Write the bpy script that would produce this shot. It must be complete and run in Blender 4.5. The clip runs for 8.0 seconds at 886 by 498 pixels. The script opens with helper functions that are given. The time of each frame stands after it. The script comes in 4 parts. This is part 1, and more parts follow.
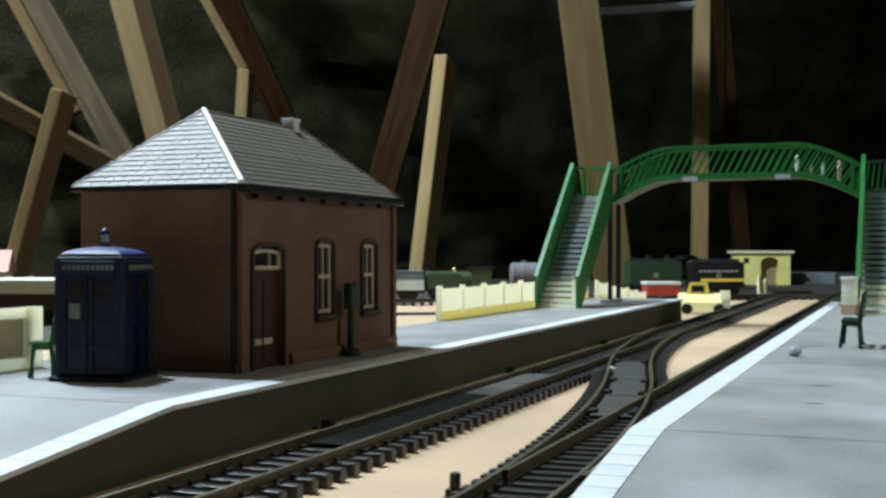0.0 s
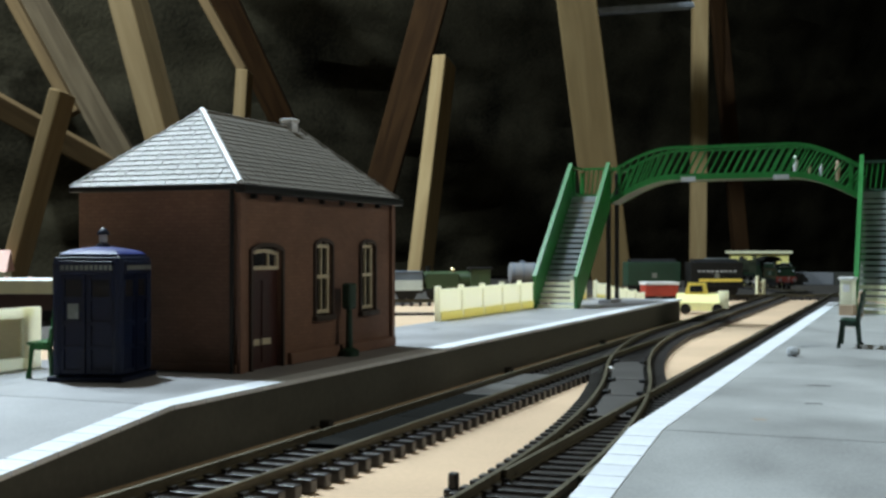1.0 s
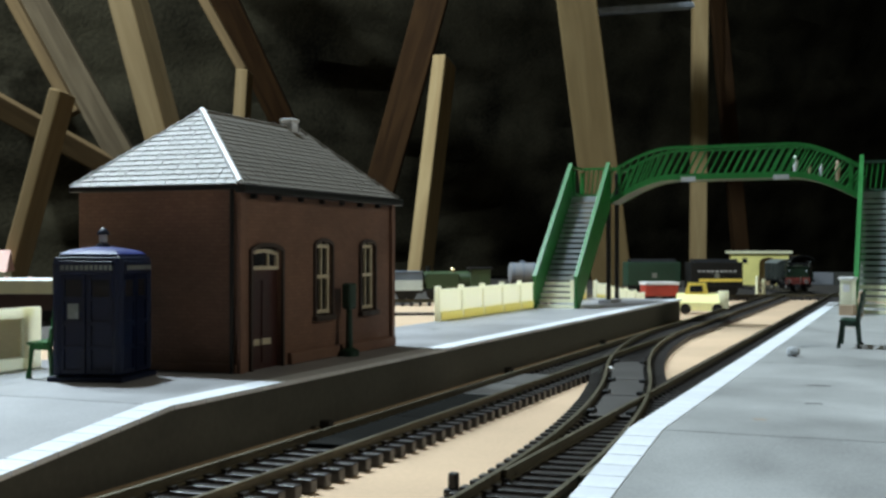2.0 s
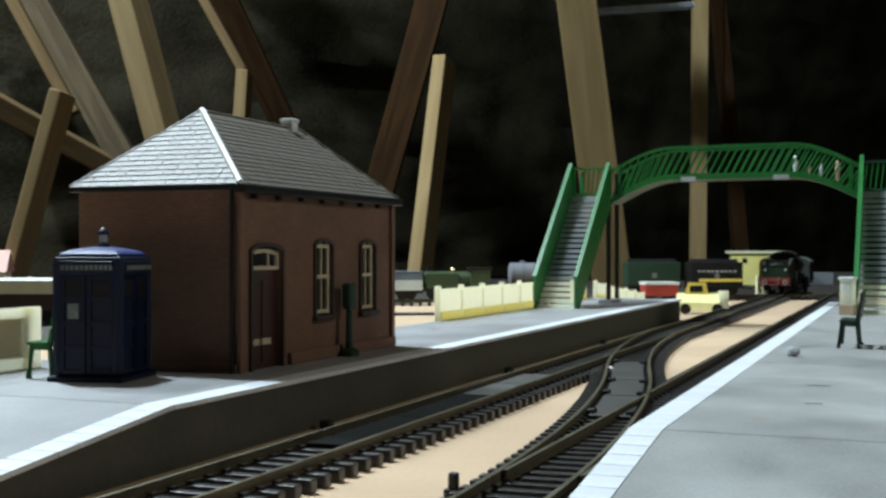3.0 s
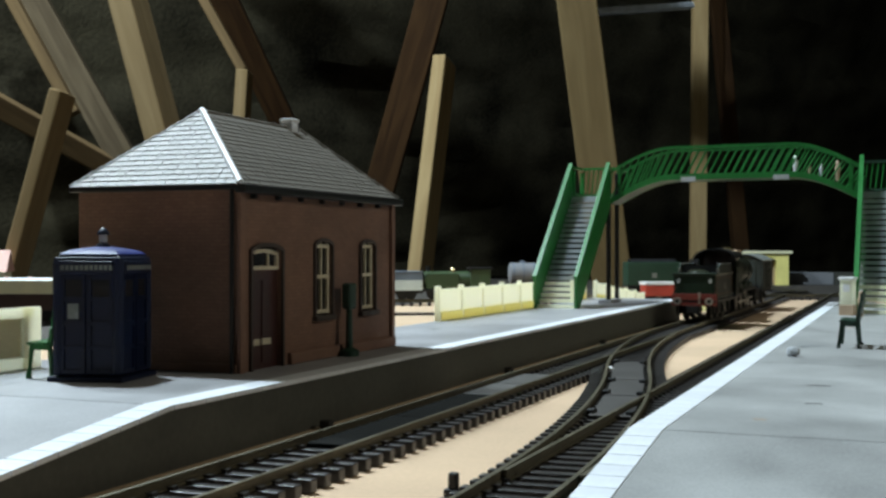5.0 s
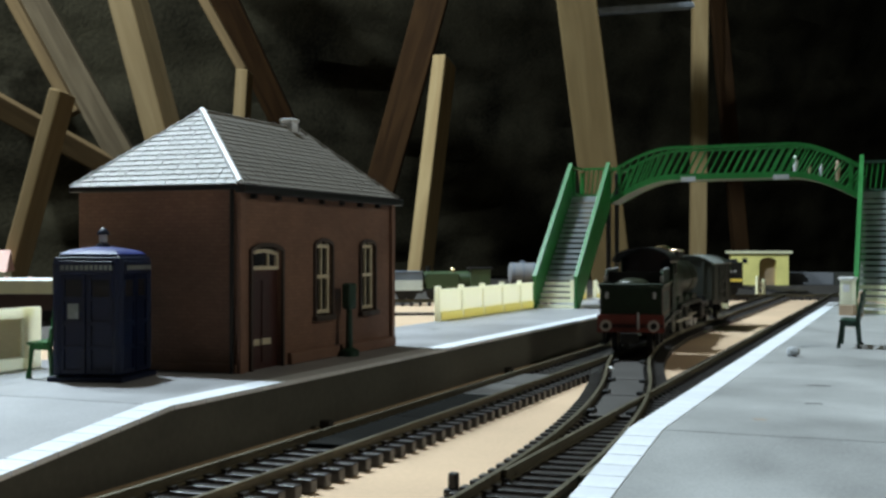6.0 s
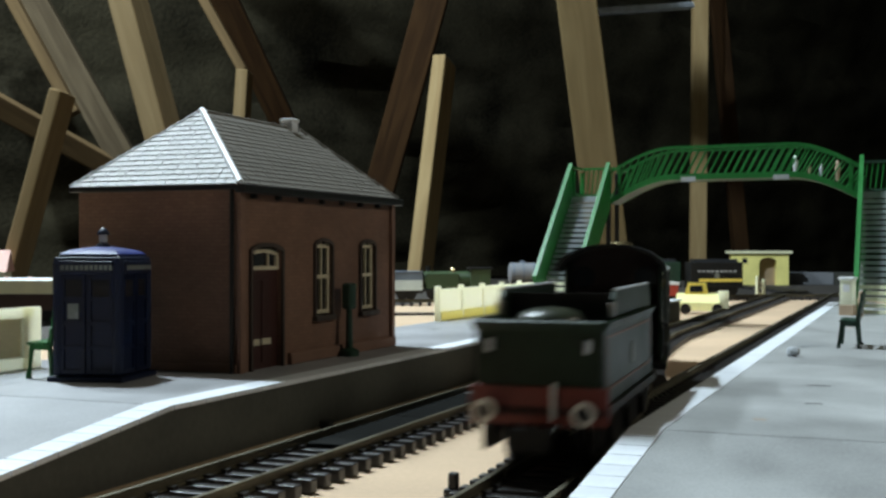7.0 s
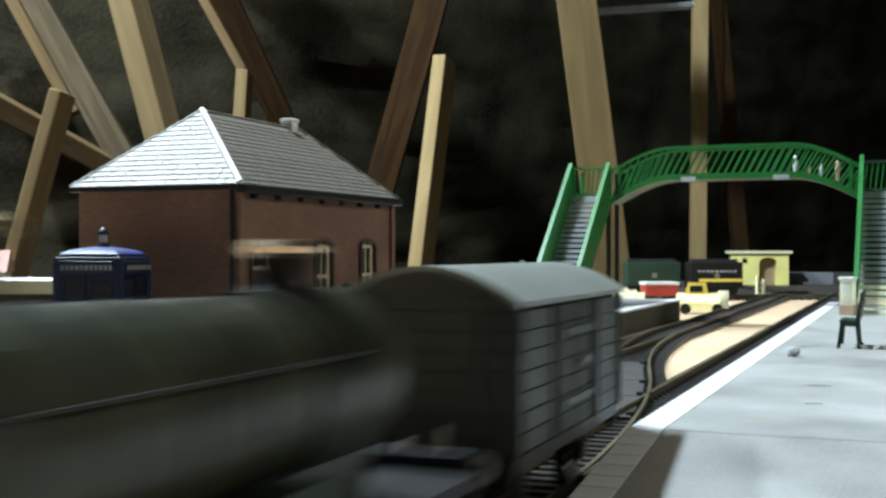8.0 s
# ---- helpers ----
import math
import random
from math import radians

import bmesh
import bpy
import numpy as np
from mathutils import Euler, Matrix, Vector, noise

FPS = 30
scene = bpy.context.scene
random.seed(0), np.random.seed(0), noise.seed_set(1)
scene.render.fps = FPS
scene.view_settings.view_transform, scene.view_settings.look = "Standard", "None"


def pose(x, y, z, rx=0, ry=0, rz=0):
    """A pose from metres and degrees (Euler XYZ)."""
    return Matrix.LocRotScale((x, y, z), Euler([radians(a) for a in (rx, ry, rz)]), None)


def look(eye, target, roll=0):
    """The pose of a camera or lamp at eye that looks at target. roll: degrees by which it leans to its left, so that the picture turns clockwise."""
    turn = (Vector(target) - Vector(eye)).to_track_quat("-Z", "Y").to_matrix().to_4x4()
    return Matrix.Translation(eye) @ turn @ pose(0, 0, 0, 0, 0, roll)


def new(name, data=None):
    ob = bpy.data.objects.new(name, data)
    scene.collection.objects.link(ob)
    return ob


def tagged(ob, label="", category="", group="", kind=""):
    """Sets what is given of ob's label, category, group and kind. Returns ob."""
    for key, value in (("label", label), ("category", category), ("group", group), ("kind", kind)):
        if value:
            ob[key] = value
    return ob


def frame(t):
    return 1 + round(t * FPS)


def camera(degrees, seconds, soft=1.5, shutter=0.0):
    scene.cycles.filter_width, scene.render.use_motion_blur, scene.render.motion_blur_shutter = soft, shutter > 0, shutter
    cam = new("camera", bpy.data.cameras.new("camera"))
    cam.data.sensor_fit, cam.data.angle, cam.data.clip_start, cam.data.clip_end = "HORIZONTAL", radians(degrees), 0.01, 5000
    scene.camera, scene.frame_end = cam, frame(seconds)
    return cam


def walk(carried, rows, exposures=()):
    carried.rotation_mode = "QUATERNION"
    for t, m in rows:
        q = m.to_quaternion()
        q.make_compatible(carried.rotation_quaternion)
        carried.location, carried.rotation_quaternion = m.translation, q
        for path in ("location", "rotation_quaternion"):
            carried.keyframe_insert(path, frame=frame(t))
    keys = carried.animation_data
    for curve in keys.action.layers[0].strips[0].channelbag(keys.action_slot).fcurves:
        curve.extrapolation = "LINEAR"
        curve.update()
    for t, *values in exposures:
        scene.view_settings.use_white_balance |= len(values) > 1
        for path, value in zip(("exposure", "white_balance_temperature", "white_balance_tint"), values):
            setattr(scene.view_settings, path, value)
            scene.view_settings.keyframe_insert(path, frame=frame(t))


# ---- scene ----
# A small-scale model railway on a baseboard in a loft. Layout numbers are in
# millimetres: v across the tracks, u along them, z up from the board.
TURN = 22.0          # heading of the tracks
EYE = 0.0546
cam = camera(41.86, 8.0, soft=2.8, shutter=0.9)
CAM_POSE = pose(0, 0, EYE, 90.11, 0, 0)
EXPOSURES = [(0, 0.0), (6.8, 0.0), (7.2, 0.12), (7.4, 0.38), (7.6, 0.6), (7.8, 0.63), (8.0, 0.66)]
NUDGED = pose(0, 0, EYE, 90.1, 0, 0.075)
walk(cam, [(0, NUDGED), (0.5, NUDGED), (1.0, CAM_POSE), (8, CAM_POSE)], EXPOSURES)

# ---- light: bulbs in the loft, out of view, plus a side fill ----
world = bpy.data.worlds.new("loft_dark")
scene.world = world
world.use_nodes = True
world.node_tree.nodes["Background"].inputs[0].default_value = (0.55, 0.6, 0.7, 1)
world.node_tree.nodes["Background"].inputs[1].default_value = 0.002


def bulb(name, watts, col, size, place):
    lamp = bpy.data.lights.new(name, "POINT")
    lamp.energy, lamp.color, lamp.shadow_soft_size = watts, col, size
    new(name, lamp).matrix_world = pose(*place)


bulb("loft_bulb", 100.0, (0.755, 0.925, 1.025), 0.035, (-0.45, 0.81, 1.33))
bulb("far_loft_bulb", 81.0, (0.775, 0.93, 1.02), 0.045, (-0.96, 1.32, 1.37))
# unseen fill from the right; its cone is cut to miss the roof timbers
fill_spot = bpy.data.lights.new("right_fill", "SPOT")
fill_spot.energy, fill_spot.color, fill_spot.shadow_soft_size = 7.0, (1.0, 0.97, 0.82), 0.12
fill_spot.spot_size, fill_spot.spot_blend = math.radians(90), 0.2
new("right_fill", fill_spot).matrix_world = look((0.9, 0.22, 0.6), (0.4, 0.42, -0.2))


# ---- materials ----
def rgb(c, k=1.0):
    return (min(1, c[0] * k), min(1, c[1] * k), min(1, c[2] * k), 1)


def mat(name, col, rough=0.6, metal=0.0, var=0.25, fine=900.0, coarse=60.0, bump=0.15, spec=0.5, coat=0.0, pieces=0.0):
    """Base colour with variation at two scales, fine relief, uneven gloss."""
    m = bpy.data.materials.new(name)
    m.use_nodes = True
    nt = m.node_tree
    N, L = nt.nodes, nt.links
    b = N["Principled BSDF"]
    tc = N.new("ShaderNodeTexCoord")
    n1, n2 = N.new("ShaderNodeTexNoise"), N.new("ShaderNodeTexNoise")
    n1.inputs["Scale"].default_value, n1.inputs["Detail"].default_value = fine, 3
    n2.inputs["Scale"].default_value, n2.inputs["Detail"].default_value = coarse, 5
    L.new(tc.outputs["Object"], n1.inputs["Vector"])
    L.new(tc.outputs["Object"], n2.inputs["Vector"])
    add = N.new("ShaderNodeMath")
    add.operation = "MULTIPLY_ADD"
    L.new(n1.outputs["Fac"], add.inputs[0])
    add.inputs[1].default_value = 0.45
    L.new(n2.outputs["Fac"], add.inputs[2])
    fac = add.outputs[0]
    if pieces:
        oi = N.new("ShaderNodeObjectInfo")
        a2 = N.new("ShaderNodeMath")
        a2.operation = "MULTIPLY_ADD"
        L.new(oi.outputs["Random"], a2.inputs[0])
        a2.inputs[1].default_value = pieces
        L.new(fac, a2.inputs[2])
        fac = a2.outputs[0]
    ramp = N.new("ShaderNodeValToRGB")
    ramp.color_ramp.elements[0].position, ramp.color_ramp.elements[1].position = 0.42, 1.02 + pieces
    ramp.color_ramp.elements[0].color = rgb(col, 1 - var)
    ramp.color_ramp.elements[1].color = rgb(col, 1 + var)
    L.new(fac, ramp.inputs["Fac"])
    L.new(ramp.outputs["Color"], b.inputs["Base Color"])
    b.inputs["Roughness"].default_value = rough
    mr = N.new("ShaderNodeMapRange")
    mr.inputs["To Min"].default_value, mr.inputs["To Max"].default_value = max(0.05, rough - 0.12), min(1, rough + 0.12)
    L.new(n2.outputs["Fac"], mr.inputs["Value"])
    L.new(mr.outputs["Result"], b.inputs["Roughness"])
    b.inputs["Metallic"].default_value = metal
    b.inputs["Specular IOR Level"].default_value = spec
    b.inputs["Coat Weight"].default_value = coat
    if bump:
        bp = N.new("ShaderNodeBump")
        bp.inputs["Strength"].default_value, bp.inputs["Distance"].default_value = bump, 0.4 / fine
        L.new(n1.outputs["Fac"], bp.inputs["Height"])
        L.new(bp.outputs["Normal"], b.inputs["Normal"])
    return m


def brick_mat(name, c1, c2, mortar, w, h):
    m = mat(name, c1, 0.75, var=0.3, bump=0)
    nt = m.node_tree
    N, L = nt.nodes, nt.links
    b = N["Principled BSDF"]
    tc = N.new("ShaderNodeTexCoord")
    sep, comb, ad = N.new("ShaderNodeSeparateXYZ"), N.new("ShaderNodeCombineXYZ"), N.new("ShaderNodeMath")
    L.new(tc.outputs["Object"], sep.inputs[0])
    L.new(sep.outputs[0], ad.inputs[0])
    L.new(sep.outputs[1], ad.inputs[1])
    L.new(ad.outputs[0], comb.inputs[0])
    L.new(sep.outputs[2], comb.inputs[1])
    br = N.new("ShaderNodeTexBrick")
    br.inputs["Scale"].default_value = 1.0
    br.inputs["Brick Width"].default_value, br.inputs["Row Height"].default_value = w, h
    br.inputs["Mortar Size"].default_value = h * 0.12
    br.inputs["Color1"].default_value, br.inputs["Color2"].default_value = rgb(c1), rgb(c2)
    br.inputs["Mortar"].default_value = rgb(mortar)
    L.new(comb.outputs[0], br.inputs["Vector"])
    mix = N.new("ShaderNodeMix")
    mix.data_type, mix.blend_type = "RGBA", "MULTIPLY"
    mix.inputs["Factor"].default_value = 0.55
    ramp = next(n for n in N if n.type == "VALTORGB")
    ramp.color_ramp.elements[0].color, ramp.color_ramp.elements[1].color = (0.3, 0.27, 0.26, 1), (1, 1, 1, 1)
    L.new(br.outputs["Color"], mix.inputs["A"])
    L.new(ramp.outputs["Color"], mix.inputs["B"])
    L.new(mix.outputs["Result"], b.inputs["Base Color"])
    bp = N.new("ShaderNodeBump")
    bp.inputs["Strength"].default_value, bp.inputs["Distance"].default_value = 0.2, 0.00015
    bp.invert = True
    L.new(br.outputs["Fac"], bp.inputs["Height"])
    L.new(bp.outputs["Normal"], b.inputs["Normal"])
    return m


def wood_mat(name, col, dark, stretch=(40, 40, 4)):
    m = mat(name, col, 0.8, var=0.2, bump=0, spec=0.12)
    nt = m.node_tree
    N, L = nt.nodes, nt.links
    b = N["Principled BSDF"]
    tc = N.new("ShaderNodeTexCoord")
    mp = N.new("ShaderNodeMapping")
    mp.inputs["Scale"].default_value = stretch
    ns = N.new("ShaderNodeTexNoise")
    ns.inputs["Scale"].default_value, ns.inputs["Detail"].default_value, ns.inputs["Distortion"].default_value = 1.6, 6, 0.8
    L.new(tc.outputs["Object"], mp.inputs[0])
    L.new(mp.outputs[0], ns.inputs["Vector"])
    rp = N.new("ShaderNodeValToRGB")
    rp.color_ramp.elements[0].position, rp.color_ramp.elements[1].position = 0.3, 0.68
    rp.color_ramp.elements[0].color, rp.color_ramp.elements[1].color = rgb(dark), rgb(col)
    L.new(ns.outputs["Fac"], rp.inputs["Fac"])
    L.new(rp.outputs["Color"], b.inputs["Base Color"])
    bp = N.new("ShaderNodeBump")
    bp.inputs["Strength"].default_value, bp.inputs["Distance"].default_value = 0.3, 0.001
    L.new(ns.outputs["Fac"], bp.inputs["Height"])
    L.new(bp.outputs["Normal"], b.inputs["Normal"])
    return m


M_BOARD = mat("fibreboard", (0.6, 0.43, 0.29), 0.85, var=0.16, fine=700, coarse=14, bump=0.2, spec=0.2)
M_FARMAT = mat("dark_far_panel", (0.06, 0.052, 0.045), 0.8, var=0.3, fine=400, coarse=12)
M_BOARD_EDGE = mat("board_edge", (0.3, 0.21, 0.12), 0.85)
M_PLATFORM = mat("grey_platform_paint", (0.325, 0.322, 0.332), 0.5, var=0.34, fine=1500, coarse=26, bump=0.25)
# Same paint as the far platform, tinted for the warmer light here.
M_PLATNEAR = mat("warm_lit_platform_paint", (0.32, 0.322, 0.318), 0.52, var=0.34, fine=1500, coarse=34, bump=0.25)
M_EDGING = mat("white_edging", (0.74, 0.76, 0.8), 0.5, var=0.1, fine=900, coarse=60, pieces=0.25)
M_PLATWALL = mat("dark_platform_wall", (0.058, 0.059, 0.049), 0.75, var=0.3, fine=500, coarse=40)
M_HOLE = mat("black_plastic", (0.01, 0.01, 0.01), 0.6, var=0.2)
M_SLEEPER = mat("sleeper_plastic", (0.032, 0.029, 0.028), 0.36, var=0.35, fine=800, coarse=90, pieces=0.2)
M_RAIL = mat("nickel_rail", (0.115, 0.1, 0.066), 0.5, 0.4, var=0.3, fine=600, coarse=70)
M_GREYBED = mat("grey_infill", (0.055, 0.05, 0.046), 0.6, var=0.35, fine=500, coarse=50)
M_MATTBED = mat("matt_black_infill", (0.011, 0.011, 0.01), 0.9, var=0.3, spec=0.06)
# Raised grey carries the glint on the main line's plates.
M_SHINYBED = mat("glinting_grey_infill", (0.11, 0.105, 0.1), 0.38, var=0.6, fine=420, coarse=80)
M_BRICK = brick_mat("brown_brick", (0.25, 0.136, 0.09), (0.215, 0.113, 0.075), (0.185, 0.1, 0.068), 0.0034, 0.0012)
M_STONE = mat("brown_stone", (0.195, 0.106, 0.072), 0.75, var=0.25)
M_SLATE = mat("grey_slate", (0.145, 0.131, 0.112), 0.5, var=0.22, fine=900, coarse=80, pieces=0.3, spec=0.46)
M_SLATEBED = mat("slate_bed", (0.13, 0.12, 0.105), 0.6)
M_LEAD = mat("white_hip_strip", (0.75, 0.76, 0.78), 0.45, var=0.1)
M_CREAM = mat("cream_plastic", (0.82, 0.78, 0.52), 0.42, var=0.1, fine=500, coarse=60)
M_CREAMW = mat("cream_window_paint", (0.62, 0.55, 0.4), 0.5, var=0.15)
M_DOOR = mat("maroon_door_paint", (0.048, 0.017, 0.014), 0.4, var=0.25)
M_DARKWOOD = mat("dark_brown_trim", (0.05, 0.035, 0.028), 0.6, var=0.3)
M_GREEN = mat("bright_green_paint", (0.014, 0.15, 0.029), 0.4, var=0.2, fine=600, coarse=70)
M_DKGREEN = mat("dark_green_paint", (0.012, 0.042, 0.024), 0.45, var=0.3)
M_TREAD = mat("grey_tread", (0.42, 0.43, 0.46), 0.5, var=0.2)
M_BLACK = mat("black_paint", (0.01, 0.01, 0.01), 0.45, var=0.35, coarse=70, spec=0.3)
M_BLUE = mat("dark_blue_paint", (0.0045, 0.0095, 0.031), 0.45, var=0.3, fine=700, coarse=70, spec=0.32)
M_BLUEROOF = mat("blue_roof_paint", (0.024, 0.036, 0.165), 0.5, var=0.2)
M_WHITE = mat("white_paint", (0.78, 0.78, 0.78), 0.5, var=0.1)
M_PALEGREY = mat("pale_grey_print", (0.42, 0.44, 0.46), 0.5, var=0.2)
M_YELLOW = mat("yellow_plastic", (0.88, 0.68, 0.13), 0.4, var=0.12)
M_RED = mat("red_paint", (0.42, 0.05, 0.03), 0.45, var=0.25)
M_BEAMRED = mat("buffer_beam_red", (0.16, 0.024, 0.015), 0.5, var=0.3)
M_LOCO = mat("loco_green", (0.0095, 0.019, 0.0095), 0.42, var=0.6, fine=300, coarse=55, spec=0.22)
# Strong light and dark mottling stands in for highlights on boiler and dome.
M_BOILER = mat("highlit_boiler_green", (0.026, 0.03, 0.018), 0.34, var=0.95, fine=260, coarse=75, spec=0.35)
M_CREST = mat("worn_crest_print", (0.2, 0.21, 0.19), 0.55, var=0.5, coarse=120)
M_ORANGE = mat("orange_lining", (0.16, 0.065, 0.03), 0.5, var=0.2)
M_COAL = mat("black_coal", (0.012, 0.012, 0.013), 0.35, var=0.5, fine=600, coarse=200, bump=0.6)
M_STEEL = mat("wheel_steel", (0.42, 0.4, 0.37), 0.35, 0.85, var=0.25)
M_BRASS = mat("polished_brass", (0.76, 0.6, 0.34), 0.25, 1.0, var=0.15)
M_COPPER = mat("copper_cap", (0.78, 0.6, 0.44), 0.25, 1.0, var=0.15)
M_VANGREY = mat("van_grey", (0.043, 0.048, 0.042), 0.42, var=0.5, fine=500, coarse=40, spec=0.25)
M_VANROOF = mat("van_roof_grey", (0.2, 0.22, 0.205), 0.5, var=0.2, fine=500, coarse=30)
M_CABIN = mat("cab_interior", (0.022, 0.012, 0.009), 0.8, var=0.3)
M_BROWN = mat("chocolate_brown", (0.05, 0.025, 0.016), 0.45, var=0.25)
M_CONCRETE = mat("far_platform_grey", (0.2, 0.205, 0.22), 0.65, var=0.2, coarse=25)
M_BLUEGREY = mat("dull_blue_grey", (0.12, 0.15, 0.19), 0.45, var=0.2)
M_PALEBANDS = mat("pale_green_white", (0.5, 0.55, 0.52), 0.5, var=0.15)
M_HOARD = mat("cream_tan_board", (0.62, 0.5, 0.3), 0.5, var=0.15, fine=400, coarse=45)
M_OLIVE = mat("olive_green_paint", (0.03, 0.055, 0.02), 0.45, var=0.3)
M_SHELTER = mat("yellow_shelter_paint", (0.9, 0.79, 0.27), 0.5, var=0.12, coarse=40)
M_PINK = mat("pink_tile_roof", (0.6, 0.33, 0.27), 0.6, var=0.2)
M_TAN = mat("tan_plastic", (0.42, 0.3, 0.2), 0.5, var=0.2)
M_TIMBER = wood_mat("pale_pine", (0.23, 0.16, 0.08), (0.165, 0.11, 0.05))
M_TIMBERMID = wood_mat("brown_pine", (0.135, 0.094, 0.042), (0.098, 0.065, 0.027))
# Lighter pine stands in for stronger light on the rear strut and post.
M_TIMBERPALE = wood_mat("brighter_lit_pine", (0.33, 0.235, 0.115), (0.25, 0.168, 0.077))
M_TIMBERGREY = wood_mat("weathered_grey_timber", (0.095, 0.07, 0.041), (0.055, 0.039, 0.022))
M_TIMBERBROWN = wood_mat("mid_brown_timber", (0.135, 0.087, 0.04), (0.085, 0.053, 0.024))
M_TIMBERDK = wood_mat("dark_brown_timber", (0.052, 0.025, 0.009), (0.026, 0.012, 0.0045))
M_FELT = mat("roofing_felt", (0.036, 0.0305, 0.0185), 0.9, var=0.9, fine=120, coarse=5, bump=0.5, spec=0.08)
M_LOFTFLOOR = mat("loft_floor_boards", (0.1, 0.075, 0.05), 0.85, var=0.3, fine=80, coarse=6)
M_FOIL = mat("pale_batten", (0.55, 0.6, 0.66), 0.5, var=0.3, fine=150, coarse=40)
M_LEMON = mat("lemon_plastic", (0.9, 0.84, 0.4), 0.4, var=0.1, fine=500, coarse=60)
M_FENCE = mat("translucent_cream_plastic", (0.95, 0.94, 0.8), 0.45, var=0.08, fine=500, coarse=60)
_n, _l = M_FENCE.node_tree.nodes, M_FENCE.node_tree.links
_t, _x = _n.new("ShaderNodeBsdfTranslucent"), _n.new("ShaderNodeMixShader")
_t.inputs["Color"].default_value = (1.0, 0.985, 0.86, 1)
_x.inputs[0].default_value = 0.78
_l.new(_n["Principled BSDF"].outputs[0], _x.inputs[1])
_l.new(_t.outputs[0], _x.inputs[2])
_l.new(_x.outputs[0], _n["Material Output"].inputs["Surface"])
M_FENCEBASE = M_FENCE.copy()
M_FENCEBASE.name = "translucent_yellow_plastic"
next(n for n in M_FENCEBASE.node_tree.nodes if n.type == "BSDF_TRANSLUCENT").inputs["Color"].default_value = (1.0, 0.93, 0.5, 1)
M_GLASS = mat("dark_glass", (0.015, 0.016, 0.02), 0.12, var=0.2, bump=0)


# ---- mesh kit (millimetres) ----
def box(bm, x, y, z, sx, sy, sz, m=None, bev=0.0):
    """A box centred on x, y with its underside at z."""
    r = bmesh.ops.create_cube(bm, size=1.0)
    vs = r["verts"]
    bmesh.ops.transform(bm, verts=vs, matrix=(m or Matrix()) @ Matrix.Translation((x, y, z + sz / 2)) @ Matrix.Diagonal((sx, sy, sz, 1)))
    if bev:
        es = list({e for v in vs for e in v.link_edges})
        bmesh.ops.bevel(bm, geom=es, offset=bev, segments=2, affect="EDGES", profile=0.5)
    return bm


def cyl(bm, a, b, r1, r2=None, n=16, caps=True):
    a, b = Vector(a), Vector(b)
    d = b - a
    q = d.to_track_quat("Z", "Y").to_matrix().to_4x4()
    bmesh.ops.create_cone(bm, cap_ends=caps, segments=n, radius1=r1, radius2=r1 if r2 is None else r2, depth=d.length,
                          matrix=Matrix.Translation((a + b) / 2) @ q)
    return bm


def prism(bm, pts, axis, lo, hi):
    """A polygon extruded along an axis. pts are the two other coordinates in order."""
    def mk(p, w):
        if axis == "x":
            return (w, p[0], p[1])
        if axis == "y":
            return (p[0], w, p[1])
        return (p[0], p[1], w)
    A = [bm.verts.new(mk(p, lo)) for p in pts]
    B = [bm.verts.new(mk(p, hi)) for p in pts]
    n = len(pts)
    fs = [bm.faces.new(A), bm.faces.new(B[::-1])]
    for i in range(n):
        fs.append(bm.faces.new((A[i], B[i], B[(i + 1) % n], A[(i + 1) % n])))
    bmesh.ops.recalc_face_normals(bm, faces=fs)
    return bm


def lathe(bm, prof, x=0, y=0, n=20):
    """Rings of (radius, z) about an upright axis."""
    rings = []
    for r, z in prof:
        rings.append([bm.verts.new((x + r * math.cos(2 * math.pi * i / n), y + r * math.sin(2 * math.pi * i / n), z)) for i in range(n)])
    fs = []
    for a, b in zip(rings, rings[1:]):
        for i in range(n):
            fs.append(bm.faces.new((a[i], a[(i + 1) % n], b[(i + 1) % n], b[i])))
    fs.append(bm.faces.new(rings[0][::-1]))
    fs.append(bm.faces.new(rings[-1]))
    bmesh.ops.recalc_face_normals(bm, faces=fs)
    return bm


def B():
    return bmesh.new()


def mesh_of(name, bm, material, smooth=False, mm=True):
    if mm:
        bmesh.ops.scale(bm, vec=(0.001, 0.001, 0.001), verts=bm.verts)
    me = bpy.data.meshes.new(name)
    bm.to_mesh(me)
    bm.free()
    me.materials.append(material)
    if smooth:
        for p in me.polygons:
            p.use_smooth = True
        me.set_sharp_from_angle(angle=radians(38))
    return me


def part(name, bm, material, parent, label="", smooth=False):
    ob = new(name, mesh_of(name, bm, material, smooth))
    ob.parent = parent
    return tagged(ob, label)


def at(v, u, z=0.0, rz=0.0):
    """A pose on the layout, from millimetres."""
    return pose(0, 0, 0, 0, 0, -TURN) @ pose(v / 1000, u / 1000, z / 1000, 0, 0, rz)


def thing(name, m, label, category, group="", kind=""):
    ob = new(name)
    ob.empty_display_size = 0.01
    ob.matrix_world = m
    return tagged(ob, label, category, group, kind)


def whole(name, bm, material, m, label, category, group="", kind="", smooth=False, mm=True):
    ob = new(name, mesh_of(name, bm, material, smooth, mm))
    ob.matrix_world = m
    return tagged(ob, label, category, group, kind)


# ---- the line that the train takes ----
CURVE_U, CURVE_R, MAIN_V, NEAR_V = 1620.0, 800.0, -140.0, -75.0


def dip(u):
    """The far end of the board falls away gently."""
    return min(10.0, max(0.0, (u - 1401.0) * 0.022))


